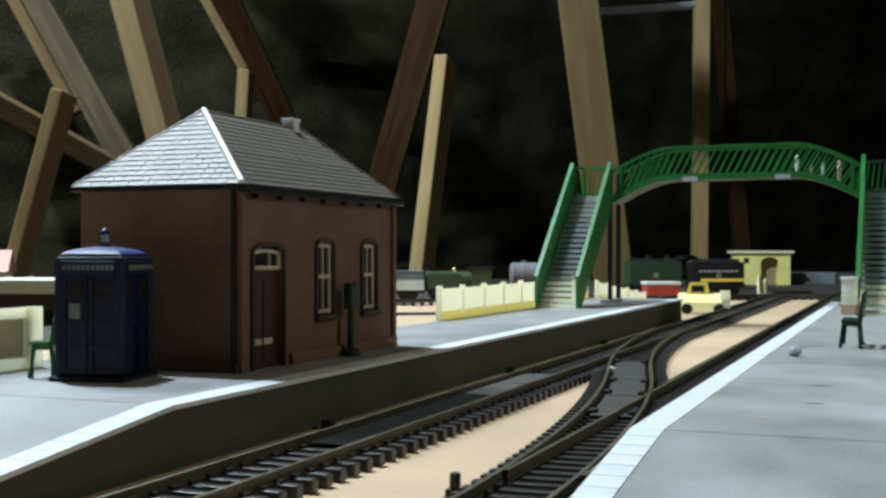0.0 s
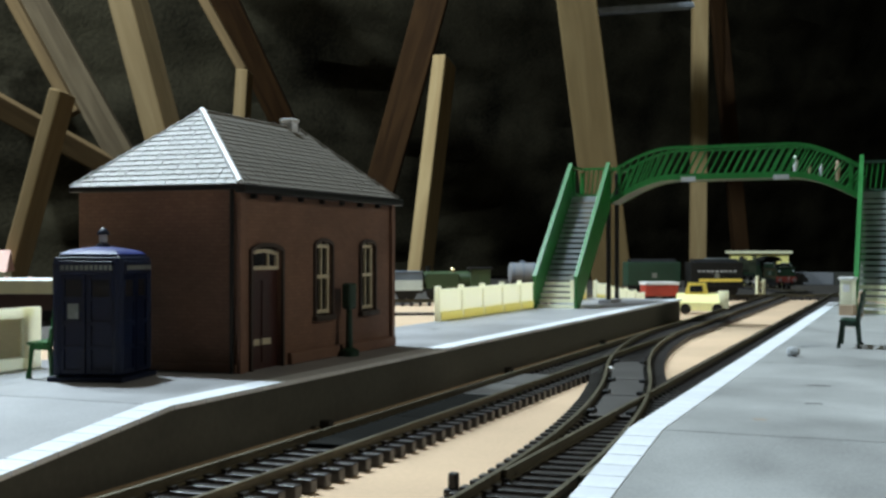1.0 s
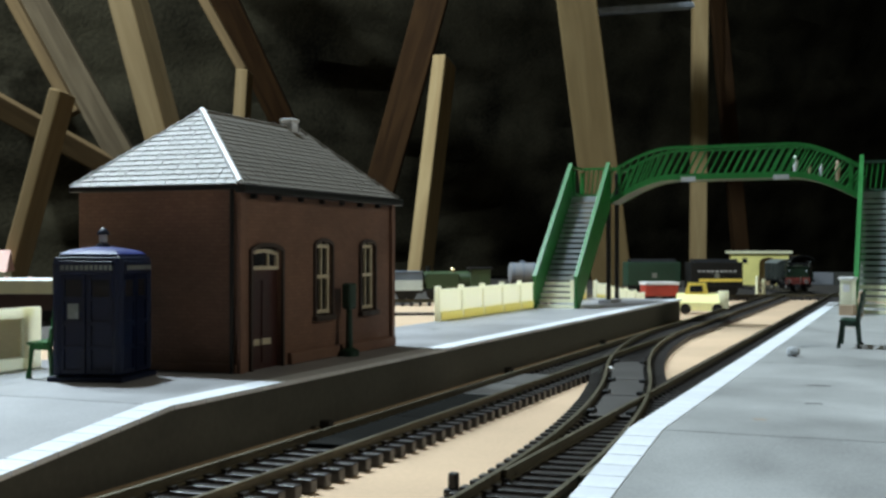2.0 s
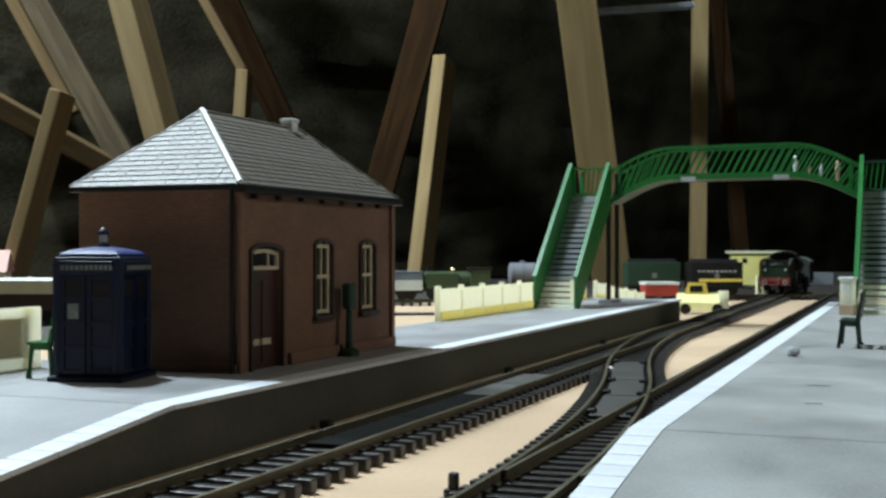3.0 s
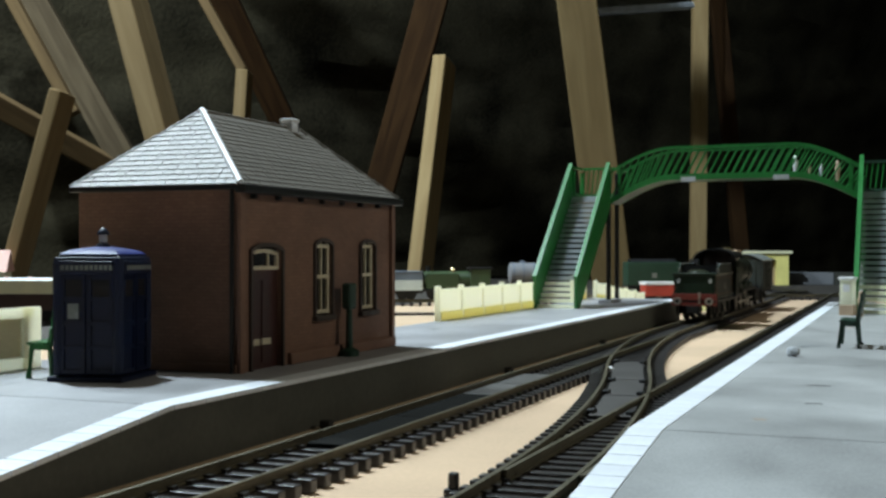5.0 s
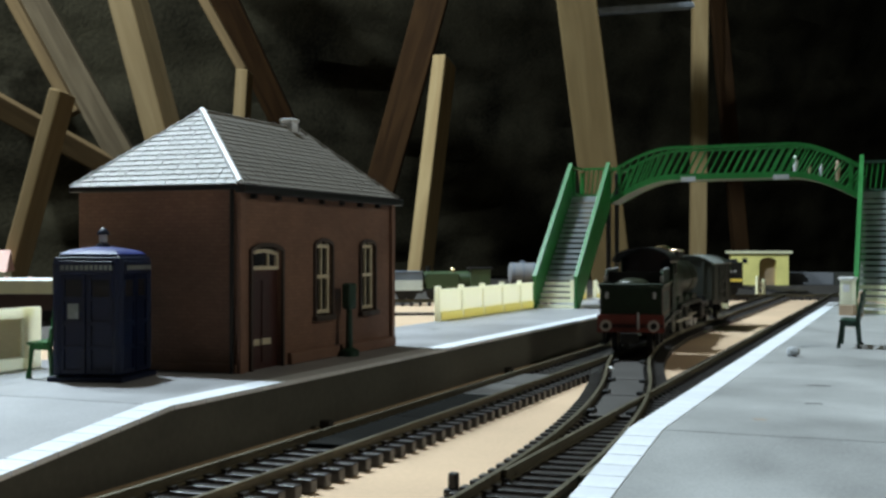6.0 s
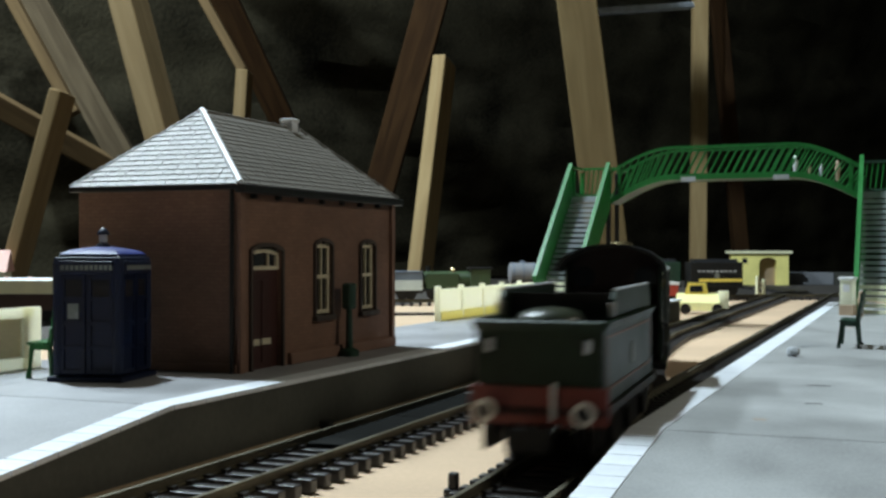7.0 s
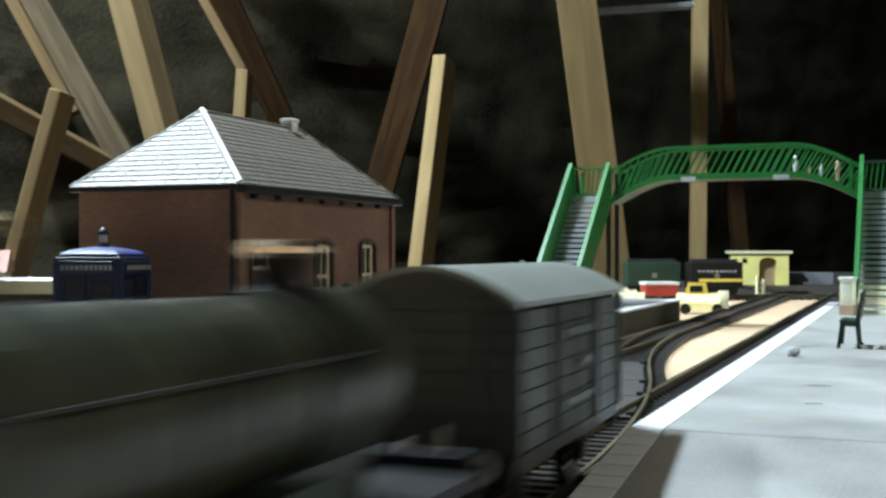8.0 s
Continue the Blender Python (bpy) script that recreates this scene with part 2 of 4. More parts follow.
def main_line(s):
    """Place and heading on the main line; past CURVE_U it bends away."""
    if s <= CURVE_U:
        return MAIN_V, s, 0.0
    a = (s - CURVE_U) / CURVE_R
    return MAIN_V - CURVE_R * (1 - math.cos(a)), CURVE_U + CURVE_R * math.sin(a), a


def cross_v(u):
    """Crossover: eases from the near line to the main line."""
    k = min(1.0, max(0.0, (u - 190.0) / 556.0))
    e = 0.499
    if k < e:
        f = k * k / (2 * e)
    elif k > 1 - e:
        f = (1 - e) - (1 - k) ** 2 / (2 * e)
    else:
        f = k - e / 2
    return NEAR_V + (MAIN_V - NEAR_V) * f / (1 - e)


def route(s):
    if s > 765:
        return main_line(s)
    h = (cross_v(s + 2) - cross_v(s - 2)) / 4
    return cross_v(s), s, -math.atan(h)


# ---- the loft ----
def beam(name, p, q, w, d, material, label, category="roof timber", facing=0.0):
    """A sawn timber from p to q; w across, d deep behind its front face."""
    p, q = Vector(p), Vector(q)
    a = (q - p).normalized()
    n = Vector((math.sin(facing), -math.cos(facing), 0))
    n = (n - a * n.dot(a)).normalized()
    x = a.cross(n)
    bm = B()
    box(bm, 0, 0, 0, w, d, (q - p).length, bev=0.002)
    m = Matrix((x, -n, a)).transposed().to_4x4()
    m.translation = p - n * d / 2
    return whole(name, bm, material, m, label, category, mm=False)


def build_loft():
    floor = B()
    box(floor, 0, 2.6, -0.92, 9, 12, 0.04)
    whole("floor", floor, M_LOFTFLOOR, Matrix(), "dusty dark loft floor boards", "floor", kind="structure", mm=False)

    def slope(name, pts, label):
        bm = B()
        lo = [bm.verts.new(p) for p in pts]
        bm.faces.new(lo)
        bmesh.ops.subdivide_edges(bm, edges=bm.edges[:], cuts=110, use_grid_fill=True)
        nrm = (Vector(pts[1]) - Vector(pts[0])).cross(Vector(pts[3]) - Vector(pts[0])).normalized()
        for v in bm.verts:
            lap = (v.co.z * 2.6 + 0.25 * noise.noise(v.co * 1.1)) % 1.0
            fold = noise.noise(Vector((v.co.x * 2.0, v.co.y * 2.0, v.co.z * 9.0)))
            crease = abs(noise.noise(Vector((v.co.x * 3.0, v.co.y * 3.0, v.co.z * 16.0 + 5.0))))
            v.co += nrm * (0.014 * noise.noise(v.co * 2.0) + 0.014 * fold + 0.03 * crease + 0.02 * lap)
        me = mesh_of(name, bm, M_FELT, True, False)
        ob = new(name, me)
        mod = ob.modifiers.new("thick", "SOLIDIFY")
        mod.thickness = 0.01
        return tagged(ob, label, "roof", kind="structure")

    # back slope: y = 2.65 + 1.0 (x + 0.6) - 0.45 (z - 0.3)
    slope("roof_slope_back", [(-2.3, 1.49, -0.9), (3.0, 6.79, -0.9), (3.0, 5.305, 2.4), (-2.3, 0.005, 2.4)], "sagging dark grey roofing felt under the rafters")
    slope("roof_slope_front", [(3.0, -2.6, -0.9), (-2.3, -2.6, -0.9), (-2.3, 0.005, 2.4), (3.0, 5.305, 2.4)], "dark grey roofing felt on the near slope")
    slope("gable_wall_left", [(-2.3, -2.6, -0.9), (-2.3, 1.49, -0.9), (-2.3, 0.005, 2.4), (-2.3, -0.095, 2.4)], "dark gable end of the loft")
    slope("gable_wall_right", [(3.0, 6.79, -0.9), (3.0, -2.6, -0.9), (3.0, 5.205, 2.4), (3.0, 5.305, 2.4)], "dark gable end of the loft")
    # Unseen beam, added to shade the far post's top and the felt.
    beam("shade_beam", (-0.5, 2.16, 0.86), (0.35, 1.37, 0.83), 0.075, 0.05, M_TIMBERDK, "unseen dark beam added to shade the far post")
    T = "pale sawn pine strut with a sharp arris"
    D = "dark brown roof timber"
    beam("roof_strut", (-0.3817, 1.340, 0.3716), (-0.2486, 1.300, -0.1008), 0.0265, 0.1, M_TIMBER, T, facing=0.0)
    beam("rafter", (-0.7693, 2.100, 0.5514), (-0.5778, 2.100, 0.2134), 0.048, 0.05, M_TIMBERGREY, "weathered grey-brown rafter against the felt", facing=0.1)
    # Added strip in a browner tone, in place of the rafter's lit left side.
    beam("rafter_lit_edge", (-0.7947, 2.070, 0.5443), (-0.6624, 2.070, 0.3020), 0.0205, 0.03, M_TIMBERBROWN, "brown strip added as the lit side of a rafter", facing=0.05)
    beam("roof_brace", (-0.4360, 2.050, 0.5196), (-0.3560, 2.050, 0.3756), 0.0165, 0.03, M_TIMBERBROWN, "thin pale brace with a dark side")
    beam("rafter", (-0.43, 2.2, 0.56), (-0.32, 2.42, 0.29), 0.05, 0.05, M_TIMBERDK, "weathered grey-brown rafter against the felt")
    beam("roof_hanger", (-0.339, 1.95, 0.362), (-0.361, 1.95, 0.0), 0.02, 0.06, M_TIMBER, "short pale timber hanger below a brace")
    beam("roof_strut", (-0.4189, 1.250, 0.2302), (-0.4829, 1.250, -0.0064), 0.0135, 0.062, M_TIMBER, "narrow pale strut leaning outwards", facing=0.05)
    beam("roof_brace", (-0.6509, 1.600, 0.2731), (-0.5128, 1.800, 0.1802), 0.03, 0.05, M_TIMBERBROWN, "brown sawn brace crossing behind the struts")
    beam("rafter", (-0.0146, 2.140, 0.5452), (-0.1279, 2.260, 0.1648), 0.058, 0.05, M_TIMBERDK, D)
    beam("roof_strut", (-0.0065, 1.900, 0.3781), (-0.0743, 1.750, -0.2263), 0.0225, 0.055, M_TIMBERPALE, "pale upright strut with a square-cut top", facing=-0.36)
    beam("roof_post", (0.1712, 1.500, 0.3948), (0.2444, 1.500, -0.1832), 0.052, 0.05, M_TIMBERMID, "broad pale pine post leaning slightly", facing=-0.15)
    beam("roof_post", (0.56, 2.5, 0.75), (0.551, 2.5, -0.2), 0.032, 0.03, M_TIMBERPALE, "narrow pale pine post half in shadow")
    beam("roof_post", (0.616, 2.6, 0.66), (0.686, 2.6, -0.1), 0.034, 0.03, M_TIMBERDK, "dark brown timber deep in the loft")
    beam("pale_batten", (0.29, 2.2, 0.512), (0.50, 2.3, 0.545), 0.012, 0.02, M_FOIL, "thin pale batten high under the felt", "batten")


# ---- board, platforms ----
def build_board():
    board = thing("baseboard", at(0, 0, 0), "tan fibreboard baseboard in butted panels", "baseboard", kind="structure")
    for lo, hi, va, vb in ((-420, 862, -480, 230), (863.2, 1400, -480, 120)):
        bm = B()
        box(bm, (va + vb) / 2, (lo + hi) / 2, -12, vb - va, hi - lo, 12, bev=0.6)
        part("panel", bm, M_BOARD, board)
    # Unseen stretch of board, darkened to cut light bounced onto the struts.
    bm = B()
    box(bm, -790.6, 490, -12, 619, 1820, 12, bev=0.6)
    part("bounce_cut_panel", bm, M_FARMAT, board, "dark side panel added to cut bounced light")
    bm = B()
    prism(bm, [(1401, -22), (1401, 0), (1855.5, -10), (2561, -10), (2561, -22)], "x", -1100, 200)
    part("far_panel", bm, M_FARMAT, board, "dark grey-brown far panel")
    for x in (-1000, -400, 60):
        for y in (0, 1200, 2300):
            bm = B()
            box(bm, x, y, -900, 60, 60, 888)
            part("leg", bm, M_BOARD_EDGE, board)


PLAT_H = 16.5


def plat_z(u, near, slope=0.118):
    return PLAT_H if u >= near else max(1.5, PLAT_H - (near - u) * slope)


def build_platform(name, v_edge, v_back, near, far, side, wide, label, paint):
    """side: the way from the edge to the back."""
    pl = thing(name, at(0, 0, 0), label, "platform", kind="structure")
    prof = [(near - 127, 0), (near - 127, 1.5), (near, PLAT_H - 1.2), (far, PLAT_H - 1.2), (far, 0)]
    bm = B()
    a, b = sorted((v_edge - side * -1.5, v_back))
    prism(bm, prof, "x", a, b)
    part("wall", bm, M_PLATWALL, pl)
    # paved top in sections with fine joints
    cuts = [near - 127, near]
    while cuts[-1] < far:
        cuts.append(min(far, cuts[-1] + 163))
    for c0, c1 in zip(cuts, cuts[1:]):
        bm = B()
        z0, z1 = plat_z(c0, near), plat_z(c1, near)
        lo, hi = sorted((v_edge + side * (wide + 0.2), v_back))
        prism(bm, [(c0 + 0.28, z0 - 1.2), (c0 + 0.28, z0), (c1 - 0.28, z1), (c1 - 0.28, z1 - 1.2)], "x", lo, hi)
        part("top_panel", bm, paint, pl)
    return pl


def build_edging(pl, v_edge, side, near, far, wide, pitch=7.0):
    flat = mesh_of("edging_slab", box(B(), 0, 0, 0, wide - 0.1, pitch - 0.25, 1.3, bev=0.12), M_EDGING)
    u = near - 125 + pitch / 2
    while u < far:
        ob = new("edging_slab", flat)
        ob.parent = pl
        z = plat_z(u, near) - 1.2
        ob.matrix_basis = pose((v_edge + side * wide / 2) / 1000, u / 1000, z / 1000, 6.7 if u < near else 0, 0, 0)
        u += pitch


# ---- track ----
def sweep(bm, pts, off, prof):
    rings = []
    for v, u, a in pts:
        nx, ny = math.cos(a), math.sin(a)
        rings.append([bm.verts.new((v + (off + px) * nx, u + (off + px) * ny, z - dip(u))) for px, z in prof])
    fs = []
    k = len(prof)
    for r0, r1 in zip(rings, rings[1:]):
        for i in range(k):
            fs.append(bm.faces.new((r0[i], r0[(i + 1) % k], r1[(i + 1) % k], r1[i])))
    fs.append(bm.faces.new(rings[0]))
    fs.append(bm.faces.new(rings[-1][::-1]))
    bmesh.ops.recalc_face_normals(bm, faces=fs)


RAIL = [(-0.9, 3.3), (0.9, 3.3), (0.9, 3.7), (0.35, 4.0), (0.35, 5.2), (0.55, 5.4), (0.55, 6.0), (-0.55, 6.0), (-0.55, 5.4), (-0.35, 5.2), (-0.35, 4.0), (-0.9, 3.7)]
SLEEPER = None


def build_track(name, pts_fn, s0, s1, label, pitch=7.1, first=None):
    global SLEEPER
    tr = thing(name, at(0, 0, 0), label, "railway track", "railway tracks", kind="structure")
    n = max(2, int((s1 - s0) / 12))
    pts = [pts_fn(s0 + (s1 - s0) * i / n) for i in range(n + 1)]
    for off in (-8.8, 8.8):
        bm = B()
        sweep(bm, pts, off, RAIL)
        part("rail", bm, M_RAIL, tr)
    if SLEEPER is None:
        bm = B()
        box(bm, 0, 0, 0.2, 31, 3.1, 3.1, bev=0.3)
        for x in (-8.8, 8.8):
            box(bm, x, 0, 3.2, 4.4, 2.2, 0.9)
        SLEEPER = mesh_of("sleeper", bm, M_SLEEPER)
    s = s0 if first is None else first
    while s < s1:
        v, u, a = pts_fn(s)
        ob = new("sleeper", SLEEPER)
        ob.parent = tr
        ob.matrix_basis = pose(v / 1000, u / 1000, -dip(u) / 1000, 0, 0, math.degrees(a) + random.uniform(-0.8, 0.8))
        s += pitch
    return tr


def build_turnout():
    """Grey infill between the crossover rails, joint clips, and a lever."""
    tr = thing("turnout_fittings", at(0, 0, 0), "grey infill plates and small fittings of a turnout", "turnout", kind="structure")
    for s0, s1 in ((346, 396.5), (398, 447), (448.5, 520)):
        bm = B()
        n = 8
        pts = [route(s0 + (s1 - s0) * i / n) for i in range(n + 1)]
        sweep(bm, pts, 0.0, [(-6.4, 3.0), (6.4, 3.0), (6.4, 4.4), (-6.4, 4.4)])
        part("infill_plate", bm, M_GREYBED, tr)
    for u0, u1, paint in ((268, 322, M_MATTBED), (322.6, 381, M_MATTBED), (382, 416, M_SHINYBED), (416.8, 452, M_SHINYBED)):
        bm = B()
        box(bm, MAIN_V, (u0 + u1) / 2, 3.0, 13.4, u1 - u0, 1.5, bev=0.2)
        part("infill_plate", bm, paint, tr)
    for u in (316, 490, 660):
        bm = B()
        box(bm, -166.2, u, 0, 3.6, 3.2, 2.8, bev=0.5)
        part("joint_clip", bm, M_HOLE, tr)
    bm = B()
    box(bm, -118.5, 483, 0, 5, 7, 3.0, bev=0.6)
    lathe(bm, [(1.6, 3.0), (1.6, 5.0), (0.8, 5.6)], x=-118.5, y=483, n=10)
    part("point_lever", bm, M_WHITE, tr, "small white point lever")
    bm = B()
    box(bm, -93, 239, 0, 6, 3.0, 2.0, bev=0.4)
    box(bm, -94, 239, 2.0, 2.2, 2.2, 3.6, bev=0.5)
    part("point_stand", bm, M_HOLE, tr, "small black point stand")
    for s in (352, 402, 440, 515):
        v, u, a = route(s)
        for o in (-6.2, 6.2):
            bm = B()
            box(bm, v + o, u, 3.0, 2.4, 5.0, 2.6, bev=0.4)
            part("check_block", bm, M_HOLE, tr)


# ---- station building ----
def build_station():
    U0, U1, V1, V0 = 310.0, 425.0, -194.0, -255.0
    W, Ln = V1 - V0, U1 - U0
    st = thing("station_building", at(V0 + W / 2, U0 + Ln / 2, PLAT_H), "brown brick model station house with hipped slate roof", "model building")
    hx, hy, H = W / 2, Ln / 2, 59.5
    # front wall with openings: door and two windows
    door = (-hy + 7.6, -hy + 26.4, 0.0, 39.6)
    wins = [(-hy + 50.0, -hy + 62.0, 15.2, 41.5), (-hy + 86.0, -hy + 98.0, 15.2, 41.5)]
    ops = [door, *wins]
    ys = [-hy] + [q for o in ops for q in o[:2]] + [hy]
    t = 2.4
    bm = B()
    for i in range(0, len(ys), 2):
        box(bm, hx - t / 2, (ys[i] + ys[i + 1]) / 2, 0, t, ys[i + 1] - ys[i], H)
    for y0, y1, z0, z1 in ops:
        if z0 > 0:
            box(bm, hx - t / 2, (y0 + y1) / 2, 0, t, y1 - y0, z0)
        box(bm, hx - t / 2, (y0 + y1) / 2, z1, t, y1 - y0, H - z1)
    bmesh.ops.remove_doubles(bm, verts=bm.verts[:], dist=0.001)
    part("front_wall", bm, M_BRICK, st)
    for x, y, sx, sy in ((0, -hy + t / 2, W - 2 * t, t), (0, hy - t / 2, W - 2 * t, t), (-hx + t / 2, 0, t, Ln)):
        bm = B()
        box(bm, x, y, 0, sx, sy, H)
        part("wall", bm, M_BRICK, st)
    bm = B()
    box(bm, hx + 0.5, 16, 0, 2.2, Ln - 32 + 2, 4.0, bev=0.5)
    box(bm, 0, -hy - 0.4, 0, W, 1.6, 3.0, bev=0.4)
    part("plinth", bm, M_STONE, st)
    for y in (-hy + 1.0, hy - 1.0):
        bm = B()
        box(bm, hx + 0.5, y, 0, 1.6, 3.0, H - 2, bev=0.2)
        part("corner_pilaster", bm, M_STONE, st)
    for y0, y1, z0, z1 in ops:
        c, w = (y0 + y1) / 2, y1 - y0
        bm = B()
        n = 10
        arch = [(c - w / 2 - 1.2, z0), (c - w / 2 - 1.2, z1 - 1)]
        arch += [(c + (w / 2 + 1.2) * math.sin(a), z1 - 1.6 + 2.9 * math.cos(a)) for a in [(-0.5 + i / n) * math.pi * 0.86 for i in range(n + 1)]]
        arch += [(c + w / 2 + 1.2, z1 - 1), (c + w / 2 + 1.2, z0), (c + w / 2, z0), (c + w / 2, z1 - 1.5), (c + w / 4, z1 - 0.2), (c - w / 4, z1 - 0.2), (c - w / 2, z1 - 1.5), (c - w / 2, z0)]
        prism(bm, arch, "x", hx + 0.05, hx + 1.0)
        part("surround", bm, M_DARKWOOD, st)
    # door with fanlight
    y0, y1, z0, z1 = door
    bm = B()
    box(bm, hx - 1.8, (y0 + y1) / 2, 0, 0.8, y1 - y0, 32)
    for k in (0, 1):
        for zz, hh in ((2.0, 5.2), (10.6, 18)):
            box(bm, hx - 1.3, y0 + 4.0 + k * 7, zz, 0.6, 4.6, hh, bev=0.15)
    dr = part("door", bm, M_DOOR, st, "maroon panelled double door")
    bm = B()
    for k in (0, 1):
        box(bm, hx - 0.95, y0 + 4.0 + k * 7, 7.8, 0.5, 5.4, 2.0)
    part("kick_plate", bm, M_CREAMW, dr)
    bm = B()
    c = (y0 + y1) / 2
    box(bm, hx - 1.2, c, 32.0, 1.0, y1 - y0, 1.3)
    for i in range(6):
        a0, a1 = -1 + i / 3, -1 + (i + 1) / 3
        h0, h1 = 38.9 - 1.1 * a0 * a0, 38.9 - 1.1 * a1 * a1
        k = (y1 - y0) / 2 - 0.2
        prism(bm, [(c + k * a0, h0 - 1.2), (c + k * a1, h1 - 1.2), (c + k * a1, h1), (c + k * a0, h0)], "x", hx - 1.7, hx - 0.7)
    for y in (y0 + 0.7, y1 - 0.7):
        box(bm, hx - 1.2, y, 32, 1.0, 1.3, 6)
    box(bm, hx - 1.25, c + 3.0, 32.6, 0.8, 0.5, 6)
    part("fanlight", bm, M_CREAMW, st, "cream fanlight frame")
    bm = B()
    box(bm, hx - 1.9, (y0 + y1) / 2, 32, 0.4, y1 - y0, 7.4)
    part("pane", bm, M_GLASS, st)
    for y0, y1, z0, z1 in wins:
        c = (y0 + y1) / 2
        bm = B()
        for y in (y0 + 1.0, c, y1 - 1.0):
            box(bm, hx - 1.0, y, z0 + 0.8, 1.1, 1.35 if y != c else 0.8, z1 - z0 - 0.8, bev=0.1)
        for z in (z0 + 0.8, (z0 + z1) / 2, z1 - 2.2):
            box(bm, hx - 1.05, c, z, 1.2, y1 - y0, 1.4, bev=0.1)
        wf = part("window", bm, M_CREAMW, st, "cream four-pane sash window")
        bm = B()
        box(bm, hx - 1.9, c, z0, 0.4, y1 - y0, z1 - z0)
        part("pane", bm, M_GLASS, wf)
        bm = B()
        box(bm, hx + 0.8, c, z0 - 1.6, 2.4, y1 - y0 + 3.5, 1.8, bev=0.3)
        part("sill", bm, M_DARKWOOD, wf)
    # drainpipe and gutter
    bm = B()
    cyl(bm, (hx - 1.5, -hy - 1.2, 0), (hx - 1.5, -hy - 1.2, H - 1), 0.7, n=10)
    part("drainpipe", bm, M_BLACK, st)
    bm = B()
    box(bm, hx + 2.2, 0, H - 3.2, 4.2, Ln + 5, 2.6, bev=0.6)
    box(bm, 0, -hy - 1.6, H - 2.2, W + 4, 2.4, 1.6, bev=0.4)
    for i in range(7):
        box(bm, hx + 0.9, -hy + 8 + i * 15.3, H - 4.6, 1.8, 1.4, 1.8)
    part("gutter", bm, M_BLACK, st)
    # hipped roof
    ox, oy, Z0, ZR = hx + 2.0, hy + 2.0, H - 0.6, H + 26.4
    r0, r1 = -hy + 26.0, hy - 21.0
    bm = B()
    E = [bm.verts.new(p) for p in ((-ox, -oy, Z0), (ox, -oy, Z0), (ox, oy, Z0), (-ox, oy, Z0), (0, r0, ZR), (0, r1, ZR))]
    F = [bm.verts.new(p) for p in ((-ox, -oy, Z0 - 0.9), (ox, -oy, Z0 - 0.9), (ox, oy, Z0 - 0.9), (-ox, oy, Z0 - 0.9))]
    for f in ((0, 1, 4), (1, 2, 5, 4), (2, 3, 5), (3, 0, 4, 5)):
        bm.faces.new([E[i] for i in f])
    for i in range(4):
        bm.faces.new((F[i], F[(i + 1) % 4], E[(i + 1) % 4], E[i]))
    bm.faces.new(F[::-1])
    bmesh.ops.recalc_face_normals(bm, faces=bm.faces[:])
    roof = part("roof", bm, M_SLATEBED, st)
    for p, q in (((ox, -oy, Z0), (0, r0, ZR)), ((-ox, -oy, Z0), (0, r0, ZR)), ((ox, oy, Z0), (0, r1, ZR)), ((-ox, oy, Z0), (0, r1, ZR))):
        bm = B()
        cyl(bm, Vector(p) + Vector((0, 0, 0.4)), Vector(q) + Vector((0, 0, 0.4)), 1.15 if p[1] < 0 and p[0] > 0 else 0.6, n=8)
        part("hip_strip", bm, M_LEAD if p[1] < 0 and p[0] > 0 else M_SLATE, roof, "white hip strip" if p[1] < 0 and p[0] > 0 else "")
    bm = B()
    cyl(bm, (0, r0, ZR + 0.1), (0, r1, ZR + 0.1), 0.7, n=8)
    part("ridge_strip", bm, M_SLATE, roof)
    bm = B()
    box(bm, 0, r1 - 8, ZR - 2, 5.0, 4.8, 4.2, bev=0.3)
    ch = part("chimney", bm, M_LEAD, st, "pale chimney stub")
    bm = B()
    box(bm, 0, r1 - 8, ZR + 2.2, 5.8, 5.6, 1.5, bev=0.4)
    part("chimney_cap", bm, M_WHITE, ch)
    # slates, one by one on the near hip and the lower front slope, the rest joined
    sl = mesh_of("slate", box(B(), 0, 0, 0, 3.46, 3.2, 0.42), M_SLATE)
    rest = B()
    count = 0
    faces = [((-ox, -oy, Z0), (ox, -oy, Z0), (0, r0, ZR), (0, r0, ZR)), ((ox, -oy, Z0), (ox, oy, Z0), (0, r1, ZR), (0, r0, ZR)),
             ((-ox, oy, Z0), (-ox, -oy, Z0), (0, r0, ZR), (0, r1, ZR)), ((ox, oy, Z0), (-ox, oy, Z0), (0, r1, ZR), (0, r1, ZR))]
    for fi, (a, b, c, d) in enumerate(faces):
        a, b, c, d = (Vector(p) for p in (a, b, c, d))
        e = (b - a).normalized()
        n = e.cross(d - a).normalized()
        up = n.cross(e).normalized()
        Ls = (d - a).dot(up)
        rows = int(Ls / 2.55)
        for r in range(rows):
            k = (r + 0.5) * 2.55 / Ls
            lo = (d - a).dot(e) * k
            hi = (b - a).length - ((b - a).length - (c - a).dot(e)) * k
            edge = 0.9 if fi == 0 else 1.7 if fi == 1 else 3.0
            x = lo + edge + (1.85 if r % 2 else 0)
            xs = []
            while x < hi - edge:
                xs.append(x)
                x += 3.7
            if fi == 0 and xs and hi - edge - xs[-1] > 1.2:
                xs.append(hi - edge)
            if fi == 0 and xs and xs[0] - lo - edge > 1.2:
                xs.append(lo + edge)
            for i, x in enumerate(xs):
                tilt = Matrix.Rotation(radians(-6), 4, "X")
                m = Matrix((e, up, n)).transposed().to_4x4()
                m.translation = a + e * x + up * (k * Ls) + n * (0.12 + 0.03 * (i % 2))
                m = m @ tilt @ Matrix.Rotation(random.uniform(-0.015, 0.015), 4, "Z")
